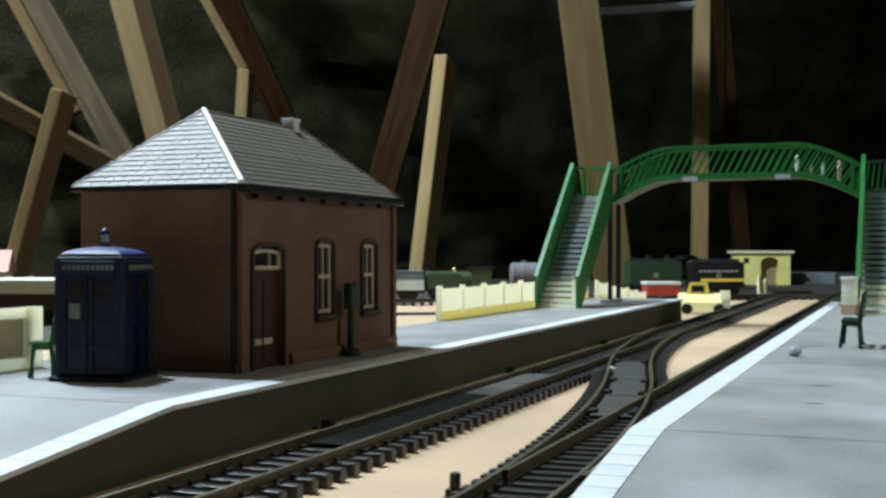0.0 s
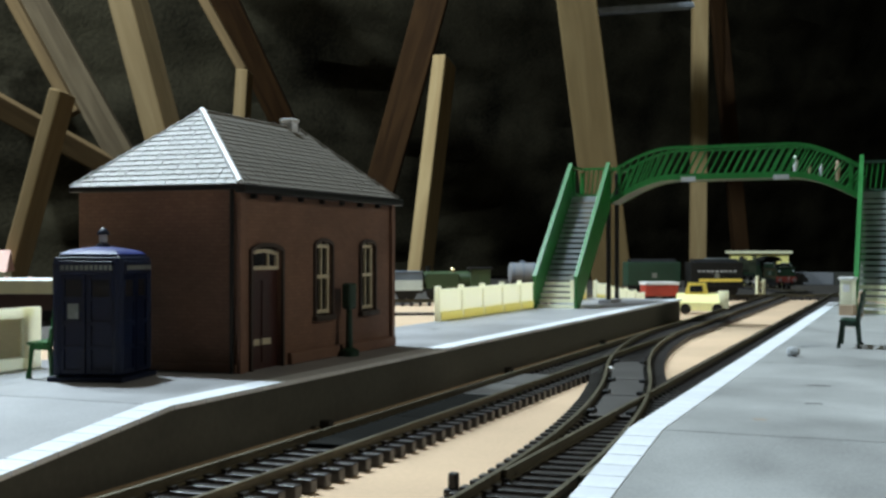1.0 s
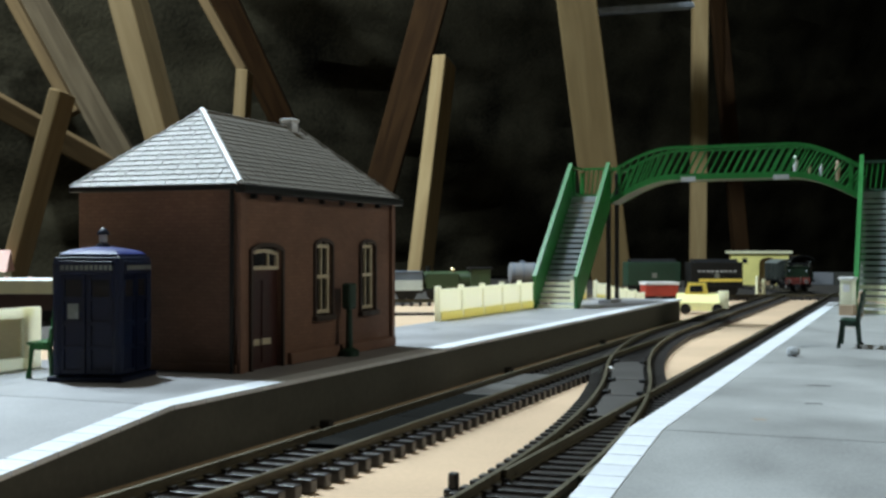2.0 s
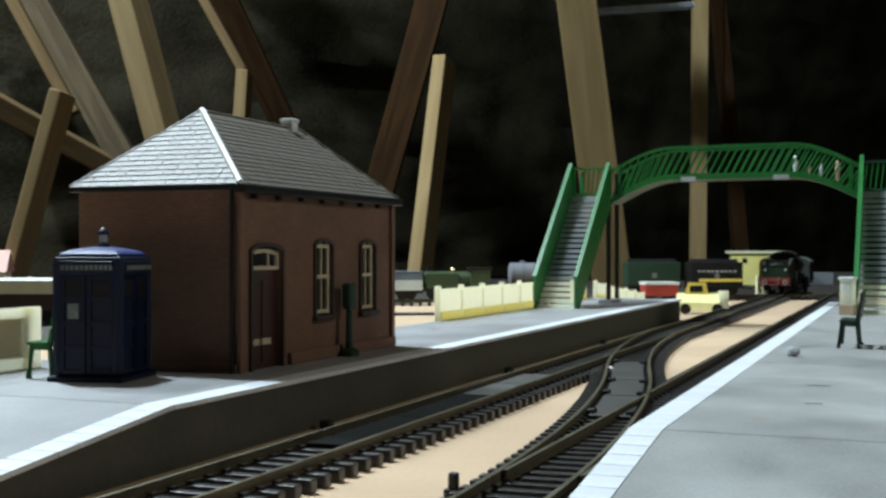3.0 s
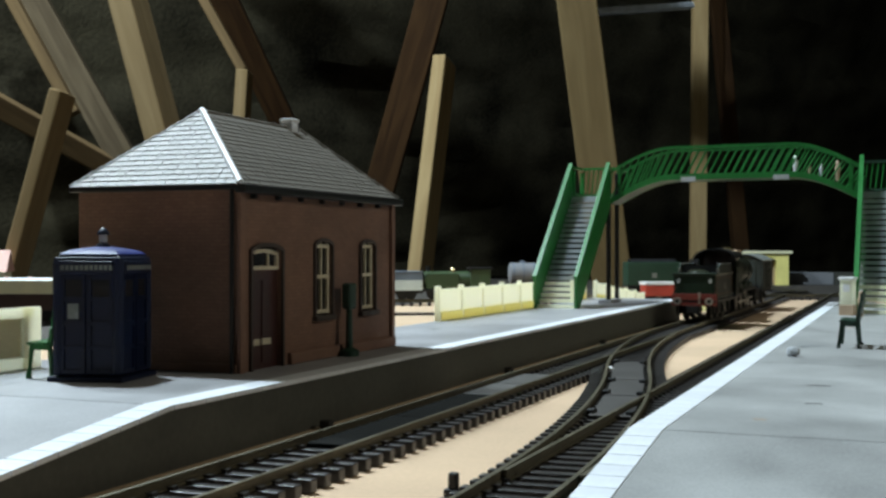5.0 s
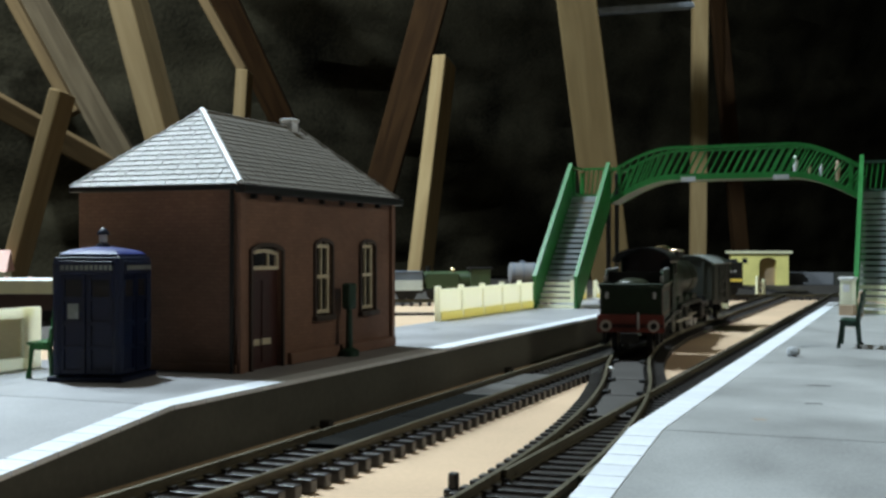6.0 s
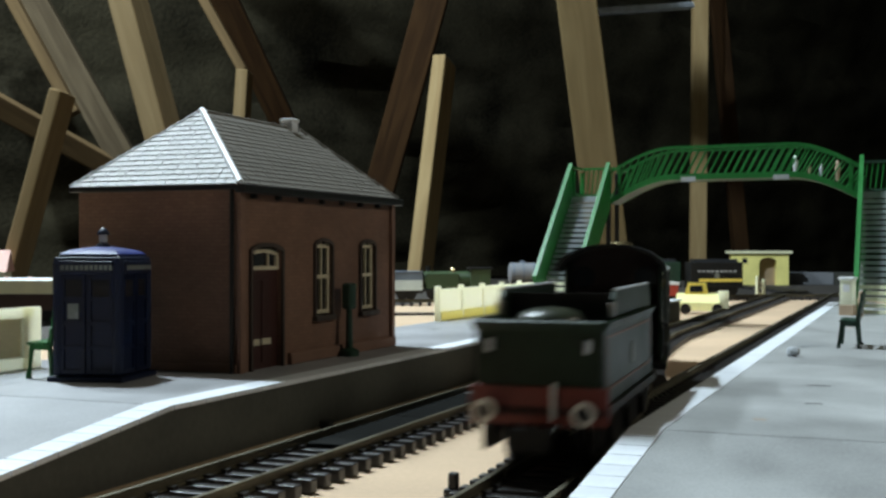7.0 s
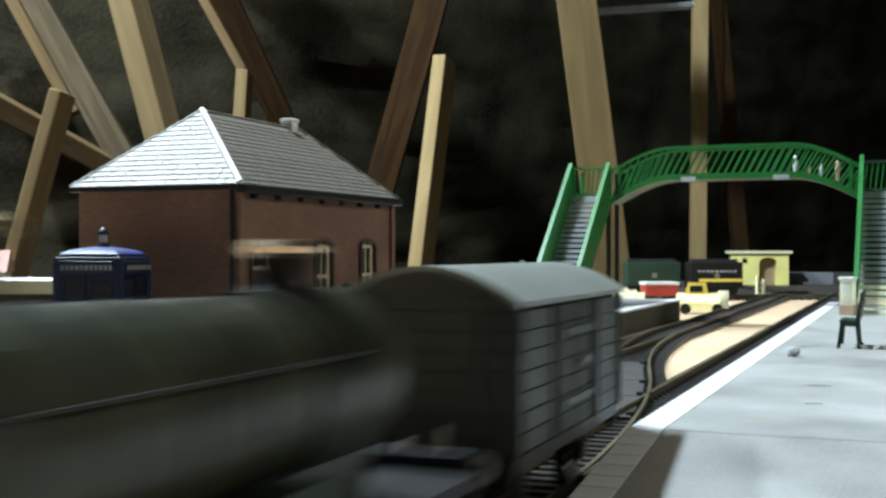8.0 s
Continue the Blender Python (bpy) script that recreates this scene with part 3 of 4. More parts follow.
                if fi == 0 or (fi == 1 and r < 8):
                    ob = new("slate", sl)
                    ob.parent = roof
                    m.translation *= 0.001
                    ob.matrix_basis = m
                    count += 1
                else:
                    bmesh.ops.create_cube(rest, size=1.0, matrix=m @ Matrix.Translation((0, 0, 0.16)) @ Matrix.Diagonal((3.55, 3.3, 0.32, 1)))
    tagged(part("upper_slating", rest, M_SLATE, roof), kind="stuff")


# ---- police box ----
def build_police_box():
    pb = thing("police_box", at(-224.5, 283.8, PLAT_H, 12), "dark blue model police box with rounded corners", "police box")
    w = 21.6
    k1 = w / 27.5
    bm = B()
    box(bm, 0, 0, 0, w + 2.2, w + 2.2, 1.6, bev=0.5)
    part("base", bm, M_BLUE, pb)
    bm = B()
    box(bm, 0, 0, 1.5, w - 1.6, w - 1.6, 35, bev=1.0)
    part("body", bm, M_BLUE, pb)
    for sx in (-1, 1):
        for sy in (-1, 1):
            bm = B()
            box(bm, sx * (w / 2 - 1.5), sy * (w / 2 - 1.5), 1.5, 3.4, 3.4, 34.5, bev=1.5)
            part("corner_post", bm, M_BLUE, pb)
    for k in range(4):
        R = Matrix.Rotation(k * math.pi / 2, 4, "Z")
        bm = B()
        box(bm, 0, -w / 2 + 0.3, 31.4, w - 5, 1.6, 3.8, R, bev=0.3)
        sg = part("sign_box", bm, M_BLUE, pb)
        bm = B()
        x = -w / 2 + 3.6
        while x < w / 2 - 3:
            box(bm, x, -w / 2 - 0.55, 32.6, 1.0, 0.2, 1.4, R)
            x += 1.5
        part("sign_bars", bm, M_CREST, sg, "pale unreadable bars on the sign")
        for s in (-1, 1):
            bm = B()
            for r in range(4):
                zz = 2.8 + r * 7.1
                for q in (-1, 1):
                    box(bm, (s * 5.4 + q * 4.2) * k1, -w / 2 + 0.75, zz, 0.9, 0.9, 6.4, R)
                box(bm, s * 5.4 * k1, -w / 2 + 0.75, zz - 0.4, 9.4 * k1, 0.9, 1.1, R)
            box(bm, s * 5.4 * k1, -w / 2 + 0.75, 30.2, 9.4 * k1, 0.9, 1.0, R)
            dl = part("door_leaf", bm, M_BLUE, pb)
            bm = B()
            box(bm, s * 5.4 * k1, -w / 2 + 0.95, 24.6, 7.0 * k1, 0.5, 5.2, R)
            part("window", bm, M_GLASS, dl)
        bm = B()
        box(bm, -5.4 * k1, -w / 2 + 0.7, 18.4, 3.4, 0.9, 4.4, R)
        if k == 0:
            part("notice", bm, M_CREST, pb, "pale worn notice plate")
    bm = B()
    box(bm, 0, 0, 34.9, w - 0.6, w - 0.6, 1.5, bev=0.6)
    box(bm, 0, 0, 36.2, w - 2.4, w - 2.4, 0.9, bev=0.4)
    part("cornice", bm, M_BLUE, pb)
    bm = B()
    tiers = [[bm.verts.new((sx * h, sy * h, z)) for sx, sy in ((-1, -1), (1, -1), (1, 1), (-1, 1))]
             for h, z in ((w / 2 - 1.2, 36.9), (w / 2 - 1.6, 37.6), (w / 2 - 4.2, 38.7), (2.0, 39.5))]
    for lo, hi in zip(tiers, tiers[1:]):
        for i in range(4):
            bm.faces.new((lo[i], lo[(i + 1) % 4], hi[(i + 1) % 4], hi[i]))
    bm.faces.new(tiers[-1])
    bm.faces.new(tiers[0][::-1])
    bmesh.ops.bevel(bm, geom=bm.edges[:], offset=0.35, segments=2, affect="EDGES")
    part("roof", bm, M_BLUEROOF, pb, "lighter blue low stepped roof", True)
    bm = B()
    lathe(bm, [(2.0, 39.3), (2.0, 40.2), (1.3, 40.4), (1.2, 40.8)], n=12)
    lathe(bm, [(1.9, 43.0), (1.9, 43.5), (1.2, 44.5), (0.4, 45.1)], n=12)
    lm = part("lamp", bm, M_BLUE, pb, "small lamp on the roof", True)
    bm = B()
    lathe(bm, [(1.1, 40.7), (1.25, 41.8), (1.1, 43.1)], n=12)
    part("lamp_glass", bm, M_PALEGREY, lm, "pale lamp glass", True)


# ---- footbridge ----
def build_footbridge():
    fb = thing("footbridge", at(-118, 850, PLAT_H), "bright green model footbridge with lattice parapets", "footbridge")
    X0, X1 = -87.0, 86.5
    span = X1 - X0
    n = 44

    def deck(k):
        e = min(1.0, min(k, 1 - k) / 0.27)
        return 74.0 + 16.6 * math.sin(e * math.pi / 2)
    for side, y in (("near", -14.0), ("far", 14.0)):
        def chord(name, z0, th, parent):
            lo = [(X0 + span * i / n, deck(i / n) + z0) for i in range(n + 1)]
            hi = [(x, z + th) for x, z in lo[::-1]]
            return part(name, prism(B(), lo + hi, "y", y - 1.0, y + 1.0), M_GREEN, parent)
        g = chord("girder", -1.2, 4.2, fb)
        chord("top_rail", 21.2, 1.9, g)
        m0 = 32
        for i in range(m0):
            k = (i + 0.2) / m0
            k2 = min(1.0, k + 0.058)
            bm = B()
            cyl(bm, (X0 + span * k, y, deck(k) + 2), (X0 + span * k2, y, deck(k2) + 21.6), 0.68, n=6)
            part("lattice_bar", bm, M_GREEN, g)
        for k in (0.04, 0.96):
            bm = B()
            box(bm, X0 + span * k, y, deck(k) - 0.5, 1.5, 2.6, 24, bev=0.2)
            part("parapet_post", bm, M_GREEN, g)
    lo = [(X0 + span * i / n, deck(i / n) - 1.0) for i in range(n + 1)]
    bm = prism(B(), lo + [(x, z + 1.6) for x, z in lo[::-1]], "y", -13, 13)
    part("deck", bm, M_DKGREEN, fb)
    for k in (0.33, 0.70):
        bm = B()
        box(bm, X0 + span * k, -15.6, deck(k) - 2.6, 10.5, 0.8, 3.4, bev=0.15)
        part("plate", bm, M_TREAD, fb, "pale grey plate under the deck")
    for cx in (X0 - 15.0, X1 + 15.0):
        # landing tower, two pairs of columns
        bm = B()
        box(bm, cx, 0, 76.5, 30, 30, 2.0, bev=0.3)
        ld = part("landing", bm, M_TREAD, fb)
        for y in (14.0,):
            for z in (2.0, 22.0):
                bm = B()
                box(bm, cx, y, 78 + z, 30, 1.6, 1.8)
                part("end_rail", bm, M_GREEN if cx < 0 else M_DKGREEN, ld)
            for i in range(8):
                bm = B()
                cyl(bm, (cx - 14 + i * 3.6, y, 79), (cx - 11.5 + i * 3.6, y, 101), 0.5, n=6)
                part("lattice_bar", bm, M_GREEN, ld)
        out = cx + (-14.5 if cx < 0 else 14.5)
        bm = B()
        for z in (2.0, 22.0):
            box(bm, out, 0, 78 + z, 1.6, 29, 1.8)
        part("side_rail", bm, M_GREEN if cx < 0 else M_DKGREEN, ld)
        for sx in (-13.4, 13.4):
            for y in (-13.0, 13.0):
                bm = B()
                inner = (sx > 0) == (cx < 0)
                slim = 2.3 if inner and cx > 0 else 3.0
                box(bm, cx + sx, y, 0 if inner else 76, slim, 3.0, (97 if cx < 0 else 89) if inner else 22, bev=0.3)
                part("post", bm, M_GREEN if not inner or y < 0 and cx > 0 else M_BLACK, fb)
        bm = B()
        box(bm, cx + (11 if cx < 0 else -11), 0, 0, 10, 32, 2.4, bev=0.5)
        part("plinth", bm, M_TREAD, fb)
        # stair towards the camera
        run, rise, steps = 88.0, 78.0, 21
        for sx in (-14.2, 14.2):
            bm = B()
            prism(bm, [(-15 - run - 4, 0), (-15 - run + 4, 0), (-15, rise - 8), (-15, rise + 24), (-15 - 3, rise + 24), (-15 - run - 4, 20)], "x", cx + sx - 0.9, cx + sx + 0.9)
            part("stair_side", bm, M_GREEN, fb)
            bm = B()
            prism(bm, [(-15 - run - 4, 19.5), (-15 - 2, rise + 23.5), (-15 - 2, rise + 25.5), (-15 - run - 4, 21.5)], "x", cx + sx - 1.4, cx + sx + 1.4)
            part("handrail", bm, M_GREEN, fb)
        for i in range(steps):
            bm = B()
            k = (i + 0.5) / steps
            box(bm, cx, -15 - run * (1 - k), rise * k - 2.0, 26.6, run / steps + 0.2, 2.4)
            part("tread", bm, M_FENCE if i < 5 else M_TREAD, fb)



# ---- small things on the platforms ----
def build_fence(path, label, group, h=17.5, z0=PLAT_H, z1=None):
    """A cream panelled fence along a straight line of the plan."""
    (va, ua), (vb, ub) = path
    ln = math.hypot(vb - va, ub - ua)
    z1 = z0 if z1 is None else z1
    ang = math.degrees(math.atan2(ub - ua, vb - va))
    fe = thing("platform_fence", at(va, ua, z0, ang), label, "fence", group)
    sl = math.atan2(z1 - z0, ln)
    S = Matrix.Rotation(-sl, 4, "Y")
    n = max(1, round(ln / 33.0))
    st = ln / n
    for i in range(n + 1):
        bm = B()
        box(bm, i * st, 0, 0, 3.0, 3.0, h + 1.6, S, bev=0.4)
        part("post", bm, M_FENCE, fe)
    for i in range(n):
        bm = B()
        box(bm, (i + 0.5) * st, 0, 0.4, st - 3.0, 1.4, h - 1.6, S)
        pn = part("panel", bm, M_FENCE, fe)
        bm = B()
        box(bm, (i + 0.5) * st, -0.3, h - 1.6, st - 3.0, 2.6, 1.4, S, bev=0.2)
        part("rail", bm, M_FENCE, pn)
        bm = B()
        box(bm, (i + 0.5) * st, -0.4, 0.2, st - 3.0, 2.6, h * 0.26, S, bev=0.2)
        part("base_rail", bm, M_FENCEBASE, pn, "yellower base rail")
    return fe


def build_bench(m, paint, label):
    be = thing("platform_bench", m, label, "bench", "platform benches")
    for y in (-11, 11):
        bm = B()
        # splayed cast legs with turned-out feet, and a raked back post
        for leg in ([(-3.4, 10.0), (-2.2, 10.0), (-3.0, 5.0), (-3.8, 0.8), (-4.6, 0.7), (-4.6, 0), (-3.2, 0), (-3.9, 5.0)],
                    [(2.2, 10.0), (3.2, 10.0), (3.6, 5.0), (3.9, 0.8), (4.6, 0.7), (4.6, 0), (3.0, 0), (2.7, 5.0)],
                    [(2.2, 9.6), (3.4, 9.6), (5.4, 21.6), (4.3, 21.8)],
                    [(-3.2, 8.6), (3.2, 8.6), (3.2, 10.2), (-3.2, 10.2)]):
            prism(bm, leg, "y", y - 0.6, y + 0.6)
        part("end_frame", bm, paint, be)
    for i in range(4):
        bm = B()
        box(bm, -3.0 + i * 1.7, 0, 10.2, 1.35, 26, 0.8, bev=0.15)
        part("seat_slat", bm, paint, be)
    for i in range(3):
        bm = B()
        box(bm, 3.9 + i * 0.5, 0, 13.4 + i * 2.9, 0.8, 26, 1.9, bev=0.15)
        part("back_slat", bm, paint, be)


def figurine(v, u, z, h, material, label):
    bm = B()
    lathe(bm, [(h * 0.08, 0), (h * 0.1, h * 0.4), (h * 0.14, h * 0.66), (h * 0.07, h * 0.8), (h * 0.1, h * 0.9), (h * 0.05, h)], n=12)
    whole("toy_figurine", bm, material, at(v, u, z), label, "figurine", "toy figurines", smooth=True)


def build_small():
    build_fence([(-239, 584), (-236, 752)], "cream moulded platform fence in five bays", "platform fences")
    build_fence([(-243, 868), (-243, 905)], "short cream fence bay behind the footbridge", "platform fences")
    build_fence([(-241, 930), (-239, 1105)], "cream fence stepping down the far ramp", "platform fences", h=13.0, z0=16.0, z1=1.0)
    for v, u, z, m, h in ((-75, 845, 91.2, M_WHITE, 14), (-66, 850, 90.4, M_TAN, 9), (-58, 848, 89.4, M_PALEGREY, 10), (-47, 846, 86.8, M_TAN, 14)):
        figurine(v, u, z + PLAT_H, h, m, "tiny plain plastic figurine on the footbridge deck")
    figurine(-27, 716, PLAT_H, 15, M_TAN, "tiny brown plastic figurine on the platform")
    # platform lamp standard against the front wall
    lp = thing("letter_post", at(-189.5, 378, PLAT_H), "dark green post with a rounded head beside the wall", "post")
    bm = B()
    lathe(bm, [(3.6, 0), (3.6, 2.0), (1.4, 3.2), (1.1, 17.5)], n=12)
    part("stem", bm, M_DKGREEN, lp, smooth=True)
    bm = B()
    box(bm, 0, 0, 17, 3.6, 6.0, 9.6, bev=1.0)
    part("head", bm, M_DKGREEN, lp)
    # bench on the near platform
    build_bench(at(-22.5, 492, PLAT_H), M_DKGREEN, "dark green slatted platform bench")
    build_bench(at(-244, 287, PLAT_H, 14), M_GREEN, "bright green slatted bench beside the police box")
    bm = B()
    bmesh.ops.create_icosphere(bm, subdivisions=3, radius=2.5, matrix=Matrix.Translation((0, 0, 2.0)) @ Matrix.Diagonal((1, 0.85, 0.72, 1)))
    for v in bm.verts:
        v.co += v.normal * 0.5 * noise.noise(v.co * 0.7)
    whole("white_pebble", bm, M_PALEGREY, at(-39.5, 436, PLAT_H - 0.3), "small off-white lump lying on the platform", "pebble", smooth=True)


# ---- rolling stock ----
def wheelset(parent, y, r, ry=0, spokes=False):
    ax = new("wheelset")
    ax.parent = parent
    ax.matrix_basis = pose(0, y / 1000, r / 1000)
    for s in (-1, 1):
        bm = B()
        cyl(bm, (s * 7.3, 0, 0), (s * 9.4, 0, 0), r, n=28)
        cyl(bm, (s * 7.0, 0, 0), (s * 7.4, 0, 0), r + 0.9, n=28)
        wh = part("wheel", bm, M_BLACK, ax)
        bm = B()
        for i in range(12):
            a = i * math.pi / 6
            cyl(bm, (s * 9.5, 0, 0), (s * 9.5, r * 0.86 * math.cos(a), r * 0.86 * math.sin(a)), 0.5, n=5)
        part("spokes", bm, M_STEEL, wh)
    return ax


def buffers(parent, y, out, z=13.9, half=11.0, paint=None):
    bm = B()
    box(bm, 0, y - out * 0.8, z - 3.4, 31.0, 1.6, 8.4, bev=0.2)
    be = part("buffer_beam", bm, paint or M_BEAMRED, parent, "" if paint else "red buffer beam")
    for s in (-1, 1):
        bm = B()
        cyl(bm, (s * half, y, z), (s * half, y + out * 3.0, z), 1.7, 1.2, n=14)
        cyl(bm, (s * half, y + out * 3.0, z), (s * half, y + out * 4.6, z), 0.8, n=10)
        bf = part("buffer", bm, M_BLACK, be, smooth=True)
        bm = B()
        cyl(bm, (s * half, y + out * 4.5, z), (s * half, y + out * 5.3, z), 2.7, n=20)
        bh = part("buffer_head", bm, M_STEEL, be, "bright steel buffer head")
        bm = B()
        cyl(bm, (s * half, y + out * 5.25, z), (s * half, y + out * 5.45, z), 1.5, n=16)
        part("buffer_centre", bm, M_BLACK, bf)
    bm = B()
    cyl(bm, (3.6, y + out * 0.8, z - 2), (3.6, y + out * 0.8, z + 6), 0.6, n=8)
    part("vacuum_pipe", bm, M_STEEL, be)
    bm = B()
    box(bm, 0, y + out * 3.2, z - 8.2, 3.4, 7.0, 1.2, bev=0.3)
    box(bm, 0, y + out * 6.2, z - 8.2, 8.5, 1.2, 5.0, bev=0.3)
    part("coupling", bm, M_BLACK, be)


def build_tender():
    """Origin on the rail at mid length; it runs towards -Y."""
    te = thing("tender", at(0, 0, 0), "dark green model tender with red buffer beam, coal well empty", "tender")
    hl = 41.0
    bm = B()
    box(bm, 0, 0, 12.4, 31.0, 2 * hl, 2.4, bev=0.3)
    fr = part("footplate", bm, M_BLACK, te)
    for s in (-1, 1):
        bm = B()
        box(bm, s * 12.2, 0, 4.6, 1.6, 2 * hl - 4, 8.2)
        for y in (-26, 0, 26):
            box(bm, s * 13.2, y, 5.0, 2.2, 6.4, 5.0, bev=0.4)
            box(bm, s * 13.0, y, 10.0, 1.6, 12.0, 1.6, bev=0.3)
        part("frame", bm, M_BLACK, te)
        bm = B()
        prism(bm, [(s * 13.4, 14.8), (s * 14.4, 14.8), (s * 14.4, 31.0), (s * 15.6, 33.0), (s * 15.0, 33.4), (s * 13.4, 31.4)], "y", -hl + 1.2, hl - 1)
        sd = part("side_sheet", bm, M_LOCO, te)
        bm = B()
        for z in (18.0, 29.4):
            box(bm, s * 14.5, 0, z, 0.25, 2 * hl - 9, 0.5)
        for y in (-hl + 5, hl - 5):
            box(bm, s * 14.5, y, 18, 0.25, 0.5, 11.0)
        part("lining", bm, M_ORANGE, sd)
        bm = B()
        cyl(bm, (s * 14.3, 2, 23.6), (s * 14.75, 2, 23.6), 2.7, n=20)
        part("emblem", bm, M_CREST, sd, "pale worn round emblem")
    bm = B()
    box(bm, 0, -hl + 1.4, 14.8, 27.4, 1.2, 16.6)
    prism(bm, [(-hl + 2.0, 31.0), (-hl + 0.8, 31.0), (-hl - 0.4, 33.0), (-hl + 0.2, 33.5)], "x", -14.6, 14.6)
    rp = part("rear_panel", bm, M_LOCO, te)
    for s in (-1, 1):
        bm = B()
        box(bm, s * 11.0, -hl + 0.2, 26.4, 1.5, 1.4, 3.0, bev=0.3)
        part("lamp_bracket", bm, M_PALEGREY, rp, "pale lamp bracket")
        # coal rails above the side sheets
        bm = B()
        prism(bm, [(-hl + 19, 32.6), (-hl + 19, 37.6), (-hl + 21, 39.4), (hl - 3, 39.4), (hl - 1, 37), (hl - 1, 32.6)], "x", s * 13.4 - 0.5, s * 13.4 + 0.5)
        cs = part("coal_side", bm, M_LOCO, te)
        # Pale rail puts the light caught along the rim into colour.
        bm = B()
        cyl(bm, (s * 13.4, -hl + 21, 39.5), (s * 13.4, hl - 3, 39.5), 0.5, n=10)
        part("lit_rim_rail", bm, M_PALEGREY, cs, "pale top rail coloured as the lit rim", True)
        bm = B()
        box(bm, s * 13.4, -hl + 18.4, 33.4, 1.6, 1.6, 3.4, bev=0.3)
        part("grab_iron", bm, M_STEEL, te)
    bm = B()
    box(bm, 0, -hl + 26, 20, 26.4, 1.2, 18.6)
    part("bunker_plate", bm, M_BLACK, te)
    bm = B()
    box(bm, 0, 3, 14.8, 26.4, 2 * hl - 8, 11.0)
    box(bm, 0, -hl + 13.5, 14.8, 26.4, 24, 15.6)
    part("tank", bm, M_BLACK, te)
    bm = B()
    prism(bm, [(-12.8, 26), (12.8, 26), (8, 31), (-8, 31)], "y", -10, 34)
    part("coal_well", bm, M_COAL, te)
    bm = B()
    lathe(bm, [(8.2, 30.2), (8.2, 31.6), (7.8, 33.4), (6.4, 34.8), (4.0, 35.6), (1, 35.9)], y=-hl + 13, n=24)
    part("water_dome", bm, M_BOILER, te, smooth=True)
    buffers(te, -hl, -1)
    axs = [wheelset(te, y, 8.0) for y in (-26, 0, 26)]
    return te, axs


def build_loco():
    """Origin on the rail at mid length; the cab end is at -Y."""
    lo = thing("steam_locomotive", at(0, 0, 0), "dark green model steam engine with brass bonnet and copper chimney cap", "locomotive")
    bm = B()
    prism(bm, [(-77, 14.0), (-77, 16.0), (-46, 16.0), (-40, 18.6), (44, 18.6), (50, 16.0), (76, 16.0), (76, 14.0), (48, 14.0), (43, 16.6), (-39, 16.6), (-45, 14.0)], "x", -16.2, 16.2)
    rb = part("running_plate", bm, M_BLACK, lo)
    bm = B()
    box(bm, 0, -5, 5.5, 12, 138, 10)
    part("frames", bm, M_BLACK, lo)
    # cab: two side sheets with a cut-out, spectacle plate, arched roof
    for s in (-1, 1):
        bm = B()
        prism(bm, [(-70, 16), (-70, 24), (-67, 28), (-63, 31), (-63, 44), (-59, 46.5), (-51, 46.5), (-51, 16)], "x", s * 14.2 - 0.6, s * 14.2 + 0.6)
        part("cab_side", bm, M_LOCO, lo)
        bm = B()
        box(bm, s * 14.7, -56.5, 36, 0.5, 7, 6, bev=0.2)
        part("cab_window", bm, M_GLASS, lo)
        bm = B()
        cyl(bm, (s * 15.0, -69.4, 18), (s * 15.0, -69.4, 28), 0.3, n=8)
        part("handrail", bm, M_BLACK, lo)
    bm = B()
    n = 16
    arc = [(16.2 * math.sin(a), 42.6 + 8.2 * math.cos(a)) for a in [(-1 + 2 * i / n) * math.pi * 0.47 for i in range(n + 1)]]
    inner = [(x * 0.95, z - 1.0) for x, z in arc[::-1]]
    prism(bm, arc + inner, "y", -80, -50)
    part("cab_roof", bm, M_BLACK, lo, smooth=True)
    bm = B()
    prism(bm, [(-14.4, 16), (14.4, 16), (14.4, 45), *[(x, z) for x, z in inner if abs(x) < 14.0], (-14.4, 45)], "y", -52.2, -51)
    sp = part("spectacle_plate", bm, M_CABIN, lo)
    for s in (-1, 1):
        bm = B()
        cyl(bm, (s * 9.5, -52.6, 40.5), (s * 9.5, -50.6, 40.5), 3.4, n=18)
        part("cab_glass", bm, M_GLASS, sp)
    bm = B()
    cyl(bm, (0, -55, 27), (0, -49, 27), 9.5, n=24)
    bh = part("backhead", bm, M_CABIN, lo)
    for x, z in ((-5, 31), (5, 31), (0, 33.4), (-6, 24), (6, 24)):
        bm = B()
        cyl(bm, (x, -57, z), (x, -54.8, z), 1.4, n=10)
        part("gauge", bm, M_DARKWOOD, bh)
    # firebox, boiler, smokebox
    bm = B()
    fbx = [(-12.0, 18), (-12.6, 34), (-11.5, 41), (-7, 44.4), (7, 44.4), (11.5, 41), (12.6, 34), (12.0, 18)]
    prism(bm, fbx, "y", -51, -14)
    part("firebox", bm, M_BOILER, lo, smooth=True)
    bm = B()
    cyl(bm, (0, -14, 31.6), (0, 36, 31.8), 12.4, 11.4, n=36)
    bo = part("boiler", bm, M_BOILER, lo, smooth=True)
    for y in (-13.5, -2, 11, 24, 35.5):
        bm = B()
        r = 12.4 - 1.0 * (y + 14) / 50
        cyl(bm, (0, y - 0.6, 31.7), (0, y + 0.6, 31.7), r + 0.22, n=36)
        part("boiler_band", bm, M_BLACK, bo)
    bm = B()
    cyl(bm, (0, 36, 31.8), (0, 58, 31.8), 12.0, n=36)
    cyl(bm, (0, 58, 31.8), (0, 59.4, 31.8), 11.0, 9.4, n=36)
    box(bm, 0, 47, 16, 14, 20, 8)
    sm = part("smokebox", bm, M_BOILER, lo, smooth=True)
    bm = B()
